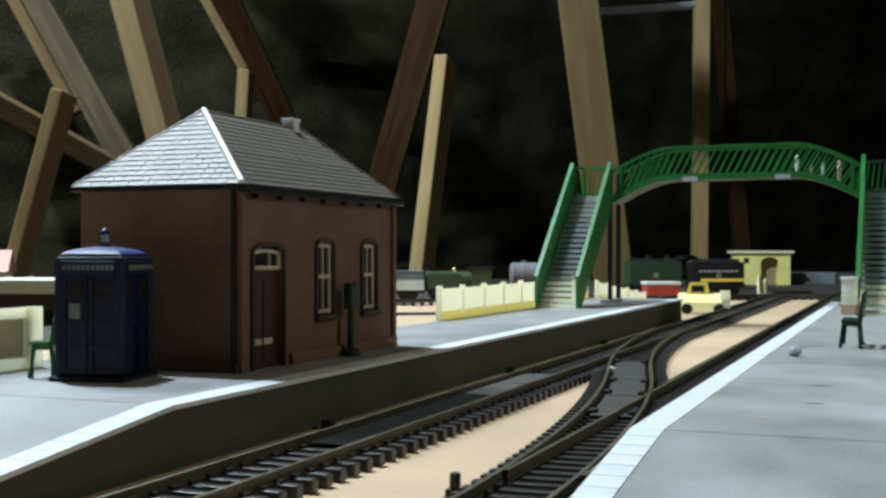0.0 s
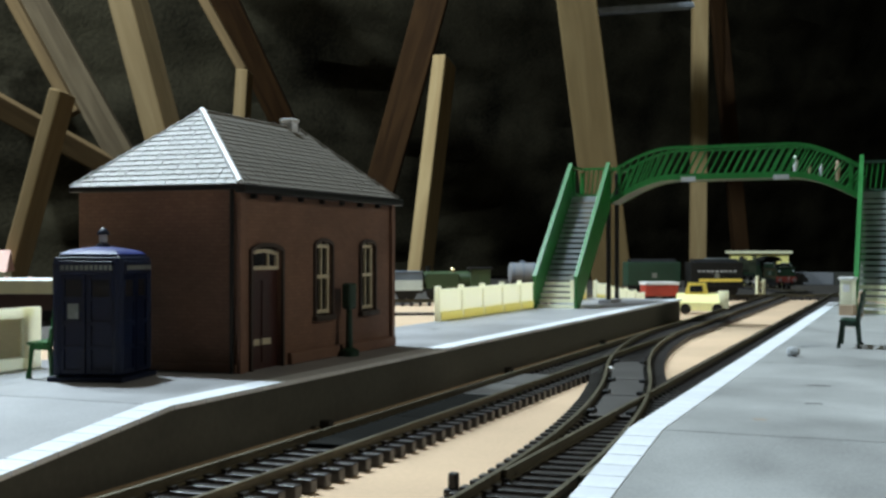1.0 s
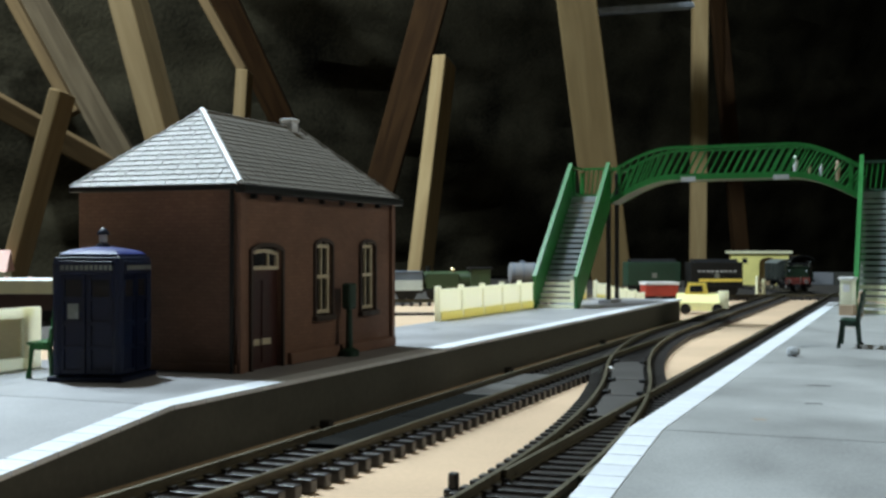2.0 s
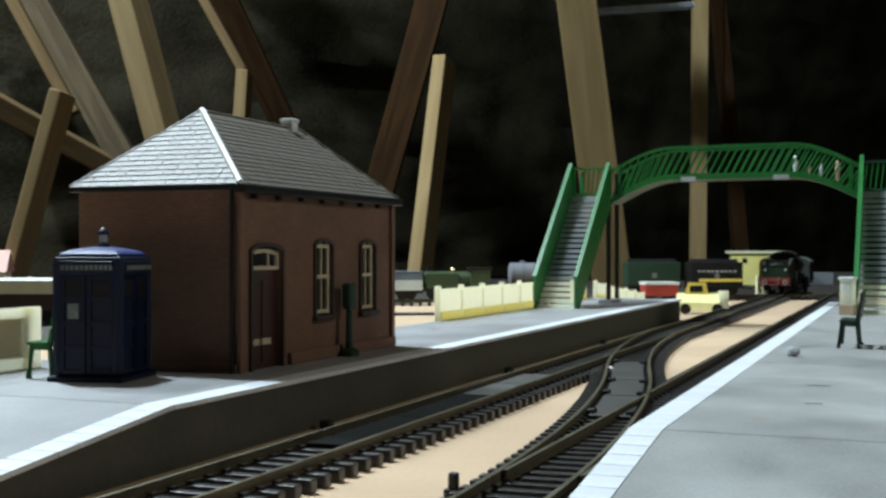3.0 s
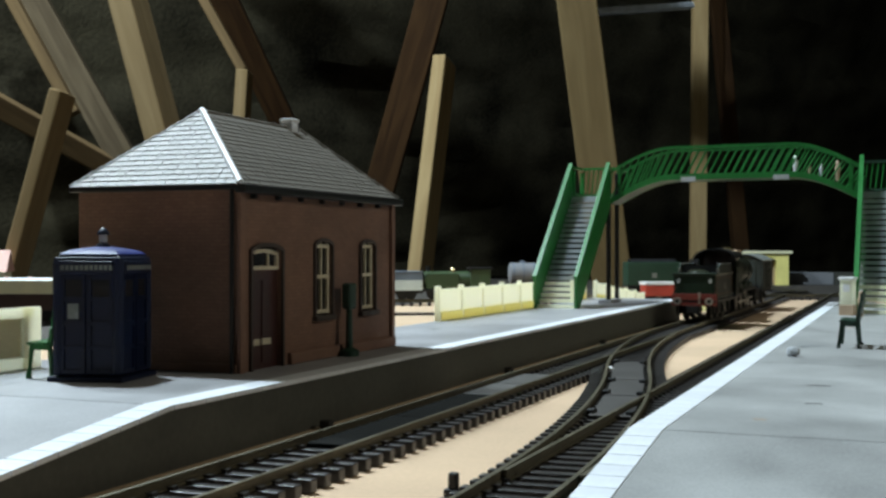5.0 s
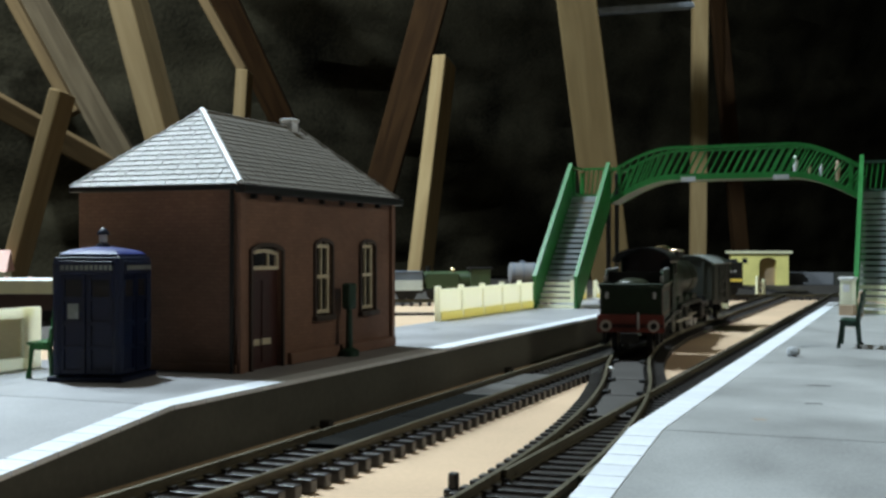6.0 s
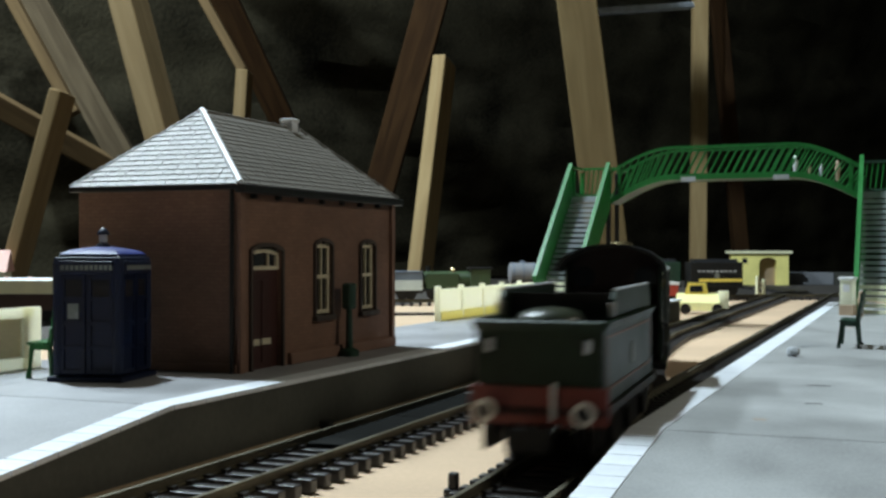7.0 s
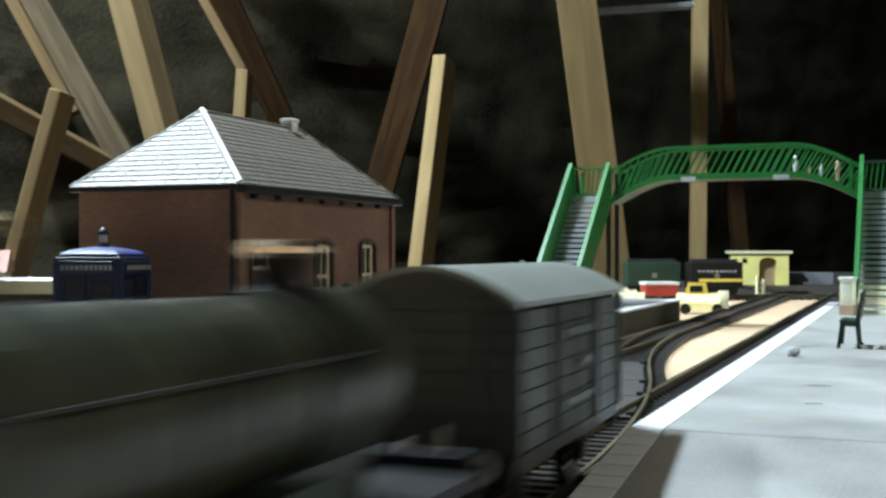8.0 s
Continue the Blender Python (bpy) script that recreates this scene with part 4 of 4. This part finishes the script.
    for a, b in (((-12.9, -46, 36), (-12.4, 50, 36)), ((12.9, -46, 36), (12.4, 50, 36))):
        cyl(bm, a, b, 0.22, n=8)
    part("boiler_handrail", bm, M_BLACK, bo)
    bm = B()
    lathe(bm, [(6.0, 42.6), (4.8, 44.0), (4.2, 45), (4.1, 48.2)], y=47, n=20)
    ch = part("chimney", bm, M_BLACK, sm, smooth=True)
    bm = B()
    lathe(bm, [(4.0, 47.6), (4.9, 48.4), (5.0, 49.2), (4.3, 50.0), (3.4, 50.1)], y=47, n=20)
    part("chimney_cap", bm, M_COPPER, ch, "copper chimney cap", True)
    bm = B()
    lathe(bm, [(5.0, 43.4), (3.9, 44.6), (3.4, 46.5), (3.4, 50.0)], y=-9, n=20)
    sv = part("safety_valve", bm, M_BOILER, lo, smooth=True)
    bm = B()
    lathe(bm, [(3.3, 49.6), (4.2, 50.4), (4.2, 51.2), (3.0, 52.0), (0.4, 52.1)], y=-9, n=20)
    part("valve_cap", bm, M_BRASS, sv, "pale brass valve cap", True)
    for s in (-1, 1):
        bm = B()
        box(bm, s * 13.0, 53, 6, 6.4, 15, 8, bev=1.2)
        part("cylinder", bm, M_BLACK, lo)
        for y in (-28, 0, 28):
            bm = B()
            n = 10
            pts = [(y + 13 * math.cos(math.pi * i / n), 17.5 + 5.4 * math.sin(math.pi * i / n)) for i in range(n + 1)]
            prism(bm, pts, "x", s * 11.6 - 2.2, s * 11.6 + 2.2)
            part("splasher", bm, M_LOCO, lo)
        bm = B()
        box(bm, s * 11.6, 0, 7.0, 0.9, 60, 1.8, bev=0.2)
        part("coupling_rod", bm, M_STEEL, lo)
        bm = B()
        box(bm, s * 12.8, 26, 8.8, 0.8, 46, 1.5, bev=0.2)
        part("connecting_rod", bm, M_STEEL, lo)
    buffers(lo, 76, 1, paint=M_BLACK)
    axs = [wheelset(lo, y, 11.6) for y in (-28, 0, 28)]
    bog = [wheelset(lo, y, 6.2) for y in (46, 66)]
    return lo, axs


def build_van(name, label, body_m, roof_m, length=76.0):
    va = thing(name, at(0, 0, 0), label, "goods van")
    h = length / 2
    hw = 15.8
    bm = B()
    box(bm, 0, 0, 12.6, 2 * hw, length, 2.6, bev=0.2)
    part("solebar", bm, M_BLACK, va)
    bm = B()
    n = 14
    arc = [(hw * (1 - 2 * i / n), 40.4 + 5.0 * (1 - (1 - 2 * i / n) ** 2)) for i in range(n + 1)]
    prism(bm, [(-hw + 0.4, 15.2), (hw - 0.4, 15.2), *[(x * 0.97, z) for x, z in arc]], "y", -h, h)
    bo = part("body", bm, body_m, va)
    bm = B()
    outer = [((hw + 1.2) * (1 - 2 * i / n), 40.4 + 5.8 * (1 - (1 - 2 * i / n) ** 2)) for i in range(n + 1)]
    prism(bm, outer + [(x * 0.99, z - 0.9) for x, z in outer[::-1]], "y", -h - 1.6, h + 1.6)
    part("roof", bm, roof_m, va, "pale grey curved roof", True)
    for s in (-1, 1):
        for i in range(7):
            bm = B()
            box(bm, s * (hw - 0.1), 0, 15.6 + i * 3.35, 0.7, length - 0.6, 3.1, bev=0.12)
            part("plank", bm, body_m, bo)
        for y in (-h + 1.0, -h * 0.42, -11, 0, 11, h * 0.42, h - 1.0):
            bm = B()
            box(bm, s * (hw + 0.5), y, 15.2, 0.9, 1.5, 23.8, bev=0.15)
            part("upright", bm, body_m, bo)
        for z in (20, 33):
            bm = B()
            box(bm, s * (hw + 0.6), 0, z, 0.7, 22, 1.4)
            part("hinge_strap", bm, body_m, bo)
        bm = B()
        box(bm, s * (hw + 0.9), 4, 27, 1.0, 2.2, 1.2)
        part("door_latch", bm, M_STEEL, bo)
        for y in (-22, 22):
            bm = B()
            prism(bm, [(y - 7, 12.6), (y + 7, 12.6), (y + 2.4, 4.6), (y - 2.4, 4.6)], "x", s * 10.6 - 0.6, s * 10.6 + 0.6)
            box(bm, s * 11.4, y, 5.2, 1.8, 4.2, 4.0, bev=0.4)
            part("axle_guard", bm, M_BLACK, va)
    for e in (-1, 1):
        for i in range(7):
            bm = B()
            box(bm, 0, e * (h + 0.05), 15.6 + i * 3.35, 2 * hw - 1.6, 0.6, 3.1, bev=0.1)
            part("plank", bm, body_m, bo)
        for x in (-9, 9):
            bm = B()
            box(bm, x, e * (h + 0.7), 14.0, 1.7, 1.0, 27, bev=0.15)
            part("end_post", bm, body_m, bo)
    buffers(va, -h, -1, paint=M_BLACK)
    buffers(va, h, 1, paint=M_BLACK)
    axs = [wheelset(va, y, 6.3) for y in (-22, 22)]
    return va, axs



# ---- things standing about the far end ----
def here(x, y, z=0.0, rz=0.0):
    return pose(x, y, z, 0, 0, rz)


def parked_engine(name, m, label, livery, length, h, tender_only=False):
    """A standing engine or tender, along local X, rail at z = 0."""
    en = thing(name, m, label, "locomotive" if not tender_only else "tender", "parked stock")
    L2 = length / 2
    bm = B()
    box(bm, 0, 0, 8.5, length, 27, 2.0, bev=0.3)
    part("running_plate", bm, M_BLACK, en)
    if tender_only:
        bm = B()
        box(bm, 0, 0, 10.5, length - 2, 26, h - 12, bev=0.8)
        bd = part("body", bm, livery, en)
        bm = B()
        prism(bm, [(-12, h - 2), (12, h - 2), (8, h + 2), (-8, h + 2)], "x", -L2 + 6, L2 - 6)
        part("coal", bm, M_COAL, en)
        bm = B()
        box(bm, 0, -13.2, h * 0.5, 5.5, 0.5, 5.5, bev=0.2)
        part("emblem", bm, M_CREST, bd, "pale emblem on the side")
    else:
        bm = B()
        cyl(bm, (-L2 + 4, 0, h * 0.62), (L2 - 22, 0, h * 0.62), h * 0.27, n=24)
        part("boiler", bm, livery, en, smooth=True)
        bm = B()
        box(bm, -L2 + 24, 0, 10.5, length * 0.45, 25, h * 0.5, bev=0.8)
        part("side_tank", bm, livery, en)
        bm = B()
        box(bm, L2 - 12, 0, 10.5, 20, 25, h - 12, bev=0.6)
        part("cab", bm, livery, en)
        bm = B()
        box(bm, L2 - 12, 0, h - 1.5, 25, 28, 1.8, bev=0.7)
        part("cab_roof", bm, M_BLACK, en)
        bm = B()
        lathe(bm, [(3.4, h * 0.82), (2.4, h * 0.86), (2.4, h), (3.2, h + 0.4), (3.2, h + 1.4)], x=-L2 + 10, n=14)
        part("chimney", bm, M_BLACK, en, smooth=True)
        bm = B()
        lathe(bm, [(3.4, h * 0.84), (3.0, h * 0.95), (1.6, h * 1.0), (0.5, h * 1.02)], x=-2, n=14)
        part("dome", bm, M_BRASS, en, "brass dome", True)
        bm = B()
        box(bm, -L2 - 0.6, 0, 6.5, 1.4, 26, 5.5)
        part("buffer_beam", bm, M_BEAMRED, en)
    for x in (-length * 0.3, 0, length * 0.3):
        for s in (-1, 1):
            bm = B()
            cyl(bm, (x, s * 8.2, 6.5), (x, s * 10.2, 6.5), 6.5, n=20)
            part("wheel", bm, M_BLACK, en)
    return en


def siding(name, m, length):
    tr = thing(name, m, "short model siding on dark sleepers", "railway track", "railway tracks", kind="structure")
    for o in (-8.8, 8.8):
        bm = B()
        box(bm, 0, o, 3.3, length, 1.2, 2.7)
        part("rail", bm, M_RAIL, tr)
    x = -length / 2 + 4
    while x < length / 2:
        ob = new("sleeper", SLEEPER)
        ob.parent = tr
        ob.matrix_basis = pose(x / 1000, 0, 0, 0, 0, 90)
        x += 9
    return tr


def parked_coach(m, label, length, h, low, high, roof, glazed=True):
    co = thing("passenger_coach", m, label, "coach", "parked stock")
    bm = B()
    box(bm, 0, 0, 6.5, length, 25, 3.0)
    part("underframe", bm, M_BLACK, co)
    bm = B()
    box(bm, 0, 0, 9.5, length, 28, h * 0.42 - 2, bev=0.3)
    part("lower_side", bm, low, co)
    bm = B()
    box(bm, 0, 0, 7.5 + h * 0.42, length, 28, h * 0.3, bev=0.3)
    up = part("upper_side", bm, high, co)
    x = -length / 2 + 8
    while glazed and x < length / 2 - 5:
        for s in (-1, 1):
            bm = B()
            box(bm, x, s * 14.05, 9.0 + h * 0.42, 6.5, 0.4, h * 0.2, bev=0.1)
            part("window", bm, M_GLASS, up)
        x += 11
    bm = B()
    n = 12
    z0 = 7.5 + h * 0.72
    arc = [(14.8 * (1 - 2 * i / n), z0 + (h - z0) * (1 - (1 - 2 * i / n) ** 2) ** 0.5) for i in range(n + 1)]
    prism(bm, arc, "x", -length / 2 - 0.6, length / 2 + 0.6)
    part("roof", bm, roof, co, smooth=True)
    for x in (-length * 0.36, -length * 0.26, length * 0.26, length * 0.36):
        for s in (-1, 1):
            bm = B()
            cyl(bm, (x, s * 8.2, 6.0), (x, s * 10.2, 6.0), 6.0, n=18)
            part("wheel", bm, M_BLACK, co)
    return co


def build_yard():
    # far grey platform with a yellow shelter on it
    fp = thing("far_platform", here(0.695, 2.275, -0.01, 0), "low grey concrete-coloured platform in two lengths", "platform", kind="structure")
    for x, w in ((-18, 157), (105, 84)):
        bm = B()
        box(bm, x, 0, 0, w, 70, 23, bev=0.6)
        part("body", bm, M_CONCRETE if x < 0 else M_PLATWALL, fp)
    sh = thing("platform_shelter", here(0.5985, 2.2, -0.01, -4), "yellow open-fronted shelter with flat cream roof", "shelter")
    for x, w in ((-26, 52), (44, 22)):
        bm = B()
        box(bm, x, 0, 0, w, 22, 60, bev=0.4)
        part("wall", bm, M_SHELTER, sh)
    bm = B()
    box(bm, -27, -11.2, 42, 9, 0.8, 9, bev=0.2)
    part("window", bm, M_GLASS, sh)
    bm = B()
    crown = [(16.5 + 16.5 * math.cos(math.pi * i / 10), 42 + 11 * math.sin(math.pi * i / 10)) for i in range(11)]
    prism(bm, [(33, 60), (33, 42), *crown[1:-1], (0, 42), (0, 60)], "y", -10.6, -7)
    part("lintel", bm, M_SHELTER, sh, "arched yellow lintel")
    bm = B()
    box(bm, 1.5, 12.2, 0, 107, 2, 60)
    part("back_wall", bm, M_TAN, sh)
    bm = B()
    box(bm, 1, 0, 60, 120, 32, 5.2, bev=0.8)
    part("roof", bm, M_CREAM, sh)
    # parked stock on short sidings
    siding("siding_back", here(0.0, 1.17, 0, 3), 360)
    parked_engine("tank_engine", here(0.012, 1.17, 0.006, 3), "small green tank engine with brass dome on a siding", M_OLIVE, 74, 32)
    parked_coach(here(-0.063, 1.165, 0.006, 3), "low pale grey coach with a blue-grey roof on a siding", 84, 29, M_PALEBANDS, M_BLUEGREY, M_BLUEGREY, False)
    siding("siding_mid", here(0.22, 1.29, 0, 4), 460)
    parked_engine("parked_tender", here(0.234, 1.30, 0.006, 4), "dark green tender with a pale emblem on a siding", M_DKGREEN, 62, 38, True)
    en = parked_engine("parked_tender", here(0.3, 1.285, 0.006, 4), "black tender with pale unreadable bars on a siding", M_BLACK, 60, 38, True)
    for i in range(9):
        bm = B()
        box(bm, -20 + i * 5, -13.3, 25.5, 3.4, 0.5, 2.0)
        part("lettering_bar", bm, M_PALEGREY, en)
    bm = B()
    box(bm, 4, -13.5, 15, 48, 0.6, 3.4)
    part("yellow_stripe", bm, M_YELLOW, en, "yellow stripe along the side")
    # tank wagon with a pale barrel
    tw = thing("tank_wagon", here(0.093, 1.31, 0.006, 4), "pale blue-grey tank wagon on a siding", "wagon", "parked stock")
    bm = B()
    box(bm, 0, 0, 8.5, 36, 24, 3.0, bev=0.3)
    part("underframe", bm, M_BLACK, tw)
    bm = B()
    cyl(bm, (-17, 0, 23.5), (11, 0, 23.5), 12.0, n=28)
    cyl(bm, (-18.5, 0, 23.5), (-17, 0, 23.5), 9.5, 12.0, n=28)
    br = part("barrel", bm, M_CONCRETE, tw, smooth=True)
    for x in (-14, -3, 9):
        bm = B()
        cyl(bm, (x - 0.6, 0, 23.5), (x + 0.6, 0, 23.5), 12.3, n=28)
        part("barrel_band", bm, M_BLUEGREY, br)
    bm = B()
    lathe(bm, [(3.2, 34.6), (3.2, 37.4), (1.0, 38.0)], x=-3, n=14)
    part("filler_dome", bm, M_BLUEGREY, tw, smooth=True)
    bm = B()
    box(bm, 14.5, 0, 11.5, 5, 22, 17, bev=0.5)
    part("end_box", bm, M_BLUEGREY, tw)
    for x in (-11, 11):
        for sd in (-1, 1):
            bm = B()
            cyl(bm, (x, sd * 8.2, 6.0), (x, sd * 10.2, 6.0), 6.0, n=18)
            part("wheel", bm, M_BLACK, tw)
    # red and white wagon
    wg = thing("open_wagon", here(0.2165, 1.16, 0, 6), "red open wagon with white top rail", "wagon", "parked stock")
    bm = B()
    box(bm, 0, 0, 10, 33, 22, 11, bev=0.4)
    part("body", bm, M_RED, wg)
    bm = B()
    box(bm, 0, 0, 21, 35, 23, 3.0, bev=0.5)
    part("load", bm, M_WHITE, wg, "white top")
    for x in (-11, 11):
        for s in (-1, 1):
            bm = B()
            cyl(bm, (x, s * 8, 6), (x, s * 10.5, 6), 6, n=18)
            part("wheel", bm, M_BLACK, wg)
    # toy pickup, yellow cab and cream body
    pk = thing("toy_pickup", here(0.226, 1.01, 0, -14), "toy pickup lorry with yellow cab and cream body", "toy vehicle")
    bm = B()
    prism(bm, [(-11, 3), (10, 3), (10, 18), (-2, 17), (-10.4, 10)], "x", -22, 15)
    part("body", bm, M_LEMON, pk)
    bm = B()
    prism(bm, [(-15, 17), (5, 17), (3, 27), (-12, 27)], "y", -2, 9.5)
    cb = part("cab", bm, M_YELLOW, pk, "yellow cab")
    bm = B()
    box(bm, -5, -2.0, 19, 11, 0.9, 5.6, bev=0.2)
    part("window", bm, M_GLASS, cb)
    bm = B()
    box(bm, 18, 2, 5, 9, 19, 15, bev=0.5)
    part("load_box", bm, M_FENCE, pk)
    for x in (-14, 13):
        for s in (-1, 1):
            bm = B()
            cyl(bm, (x, s * 9, 4.6), (x, s * 11.6, 4.6), 4.6, n=18)
            part("wheel", bm, M_BLACK, pk)
    # cable lying across the board behind the fence
    bm = B()
    for i in range(10):
        a, b = -140 + i * 18, -122 + i * 18
        cyl(bm, (a, 1.6 * math.sin(a * 0.03), 1.3), (b, 1.6 * math.sin(b * 0.03), 1.3), 1.3, n=8)
    whole("cable", bm, M_HOLE, here(0, 0.985), "thin black cable lying on the board", "cable")
    # level crossing gate
    gt = thing("crossing_gate", here(0.366, 1.335, 0, 30), "cream crossing gate post pair beside the line", "gate")
    for x, h in ((-5, 26), (5, 22)):
        bm = B()
        box(bm, x, 0, 0, 3.4, 3.4, h, bev=0.5)
        part("post", bm, M_CREAM, gt)
    bm = B()
    for z in (5, 12, 18):
        box(bm, 0, 0, z, 9, 1.4, 1.8)
    part("rail", bm, M_CREAM, gt)
    # coach and cottage at the left end of the board
    siding("siding_left", here(-0.31, 0.86, 0, -6), 200)
    cc = parked_coach(here(-0.33, 0.86, 0.002, -6), "cream and chocolate coach with a white roof", 150, 33, M_BROWN, M_CREAM, M_WHITE, False)
    for i in range(8):
        vent = B()
        lathe(vent, [(1.6, 0), (1.6, 1.2), (0.8, 1.8)], x=-66 + i * 18.5, y=-4, n=10)
        bmesh.ops.translate(vent, vec=(0, 0, 32.2), verts=vent.verts[:])
        part("roof_vent", vent, M_PINK, cc)
    ct = thing("cottage", here(-0.49, 1.22, 0, 10), "model cottage with a pink tiled roof", "model building")
    bm = B()
    box(bm, 0, 0, 0, 60, 40, 34)
    part("wall", bm, M_CREAM, ct)
    bm = B()
    prism(bm, [(-24, 33), (24, 33), (0, 56)], "x", -33, 33)
    part("roof", bm, M_PINK, ct)
    # on the near platform by the stair
    kb = thing("platform_kiosk", at(-34.8, 730, PLAT_H, -12), "small cream kiosk with a brown base", "kiosk")
    bm = B()
    box(bm, 0, 0, 0, 8.6, 8, 6.2, bev=0.3)
    part("base", bm, M_TAN, kb)
    bm = B()
    box(bm, 0, 0, 6.2, 7.8, 7.2, 14.8, bev=0.3)
    bo = part("body", bm, M_FENCE, kb)
    bm = B()
    box(bm, 0, 0, 21.0, 9.2, 8.6, 1.8, bev=0.4)
    part("roof", bm, M_WHITE, kb)
    bm = B()
    box(bm, 0, -3.7, 14, 4, 0.5, 4.5, bev=0.1)
    part("window", bm, M_WHITE, bo)
    ps = B()
    box(ps, 0, 0, 0, 2.6, 2.6, 31, bev=0.4)
    whole("white_post", ps, M_WHITE, at(-30, 800, PLAT_H), "slim white post on the near platform", "post")
    # hoarding behind the police box
    ho = thing("platform_hoarding", at(-268, 262, PLAT_H, 88), "cream hoarding with a grey recessed panel", "hoarding")
    for x0, w in ((-40, 8), (38, 8)):
        bm = B()
        box(bm, x0, 0, 0, w, 2.6, 20, bev=0.3)
        part("post", bm, M_FENCE, ho)
    bm = B()
    box(bm, 0, 0, 16.5, 76, 2.4, 3.4, bev=0.3)
    box(bm, 0, 0, 0, 76, 2.4, 4.0, bev=0.3)
    part("rail", bm, M_FENCE, ho)
    bm = B()
    box(bm, 0, 0.4, 3.5, 74, 1.2, 13.5)
    part("panel", bm, M_HOARD, ho, "cream-tan recessed panel")


def build_all():
    build_loft()
    build_board()
    left = build_platform("platform_far_side", -169, -240, 240, 925, -1, 8.5, "grey model platform with white edging and dark wall", M_PLATFORM)
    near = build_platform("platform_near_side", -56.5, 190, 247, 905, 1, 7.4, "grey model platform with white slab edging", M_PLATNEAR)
    bm = B()
    prism(bm, [(113, 0), (113, 1.5), (240, PLAT_H), (434, PLAT_H), (434, 0)], "x", -282, -240.3)
    part("annex", bm, M_PLATFORM, left)
    build_track("near_track", lambda s: (NEAR_V, s, 0.0), 244, 1700, "straight model track beside the near platform", first=352)
    build_turnout()
    bm = B()
    prism(bm, [(925.3, 0), (925.3, PLAT_H), (1125, 0.6), (1125, 0)], "x", -247, -212)
    part("far_ramp", bm, M_PLATFORM, left)
    for pl, spots in ((near, ((-24, 344, 7.0, 0.9, M_SLEEPER), (-22.5, 303, 5.0, 0.7, M_SLEEPER), (-32, 270, 3.0, 0.8, M_TAN), (-28, 610, 6.0, 1.2, M_TAN), (-40, 480, 4.0, 0.8, M_GREYBED))), (left, ((-216, 524, 6.0, 1.6, M_SLEEPER), (-222, 700, 9.0, 2.0, M_SLEEPER), (-205, 205, 4.0, 1.0, M_TAN)))):
        for v, u, a, b, m in spots:
            bm = B()
            bmesh.ops.create_cone(bm, cap_ends=True, segments=12, radius1=1, radius2=0.9, depth=0.06, matrix=Matrix.Translation((v, u, plat_z(u, 240) + 0.06)) @ Matrix.Diagonal((a / 2, b, 1, 1)))
            for w in bm.verts:
                w.co.x += 0.6 * noise.noise(w.co * 0.8)
                w.co.y += 0.5 * noise.noise(w.co * 1.1)
            part("scuff_mark", bm, m, pl)
    build_track("main_track", main_line, 110, 2225, "brown-railed model track on dark plastic sleepers")
    build_track("crossover_track", route, 60, 692, "curving model track crossing from line to line")
    build_station()
    build_police_box()
    build_footbridge()
    build_small()
    build_yard()
    build_edging(left, -169, -1, 240, 925, 8.5)
    build_edging(near, -56.5, 1, 247, 905, 7.4)


build_all()
TENDER, TENDER_WHEELS = build_tender()
LOCO, LOCO_WHEELS = build_loco()
VAN, VAN_WHEELS = build_van("goods_van", "grey planked goods van with pale curved roof", M_VANGREY, M_VANROOF)

# way of the leading buffers along the line, by time
WAY = [(0.0, 2175), (0.5, 2000), (1.5, 1740), (2.8, 1378), (3.5, 1203), (4.5, 948), (6.0, 531), (6.5, 386), (7.0, 240), (7.2, 174), (7.6, 45), (7.8, -20), (8.0, -88)]


def way(t):
    ts, ss = [w[0] for w in WAY], [w[1] for w in WAY]
    return float(np.interp(t, ts, ss))


def smooth_way(t):
    return sum(way(min(8.0, max(0.0, t + d))) for d in (-0.2, -0.1, 0, 0.1, 0.2)) / 5 if 0.2 < t < 7.8 else way(t)


def ride(s, half):
    """Pose of a vehicle whose middle is at s, on axles half apart from it."""
    v0, u0, _ = route(s - half)
    v1, u1, _ = route(s + half)
    return at((v0 + v1) / 2, (u0 + u1) / 2, 6.0 - (dip(u0) + dip(u1)) / 2, math.degrees(math.atan2(-(v1 - v0), u1 - u0)))


def motions():
    times = [i / 10 for i in range(81)]
    for ob, off, half in ((TENDER, 46.0, 26.0), (LOCO, 172.0, 40.0), (VAN, 303.0, 22.0)):
        walk(ob, [(t, ride(smooth_way(t) + off, half)) for t in times])
    fine = [i / 30 for i in range(241)]
    for axs, r in ((TENDER_WHEELS, 8.0), (LOCO_WHEELS, 11.6)):
        for ax in axs:
            y = ax.matrix_basis.translation.y * 1000
            walk(ax, [(t, pose(0, y / 1000, r / 1000, math.degrees((smooth_way(t) - smooth_way(0)) / -r) % 360)) for t in fine])


motions()
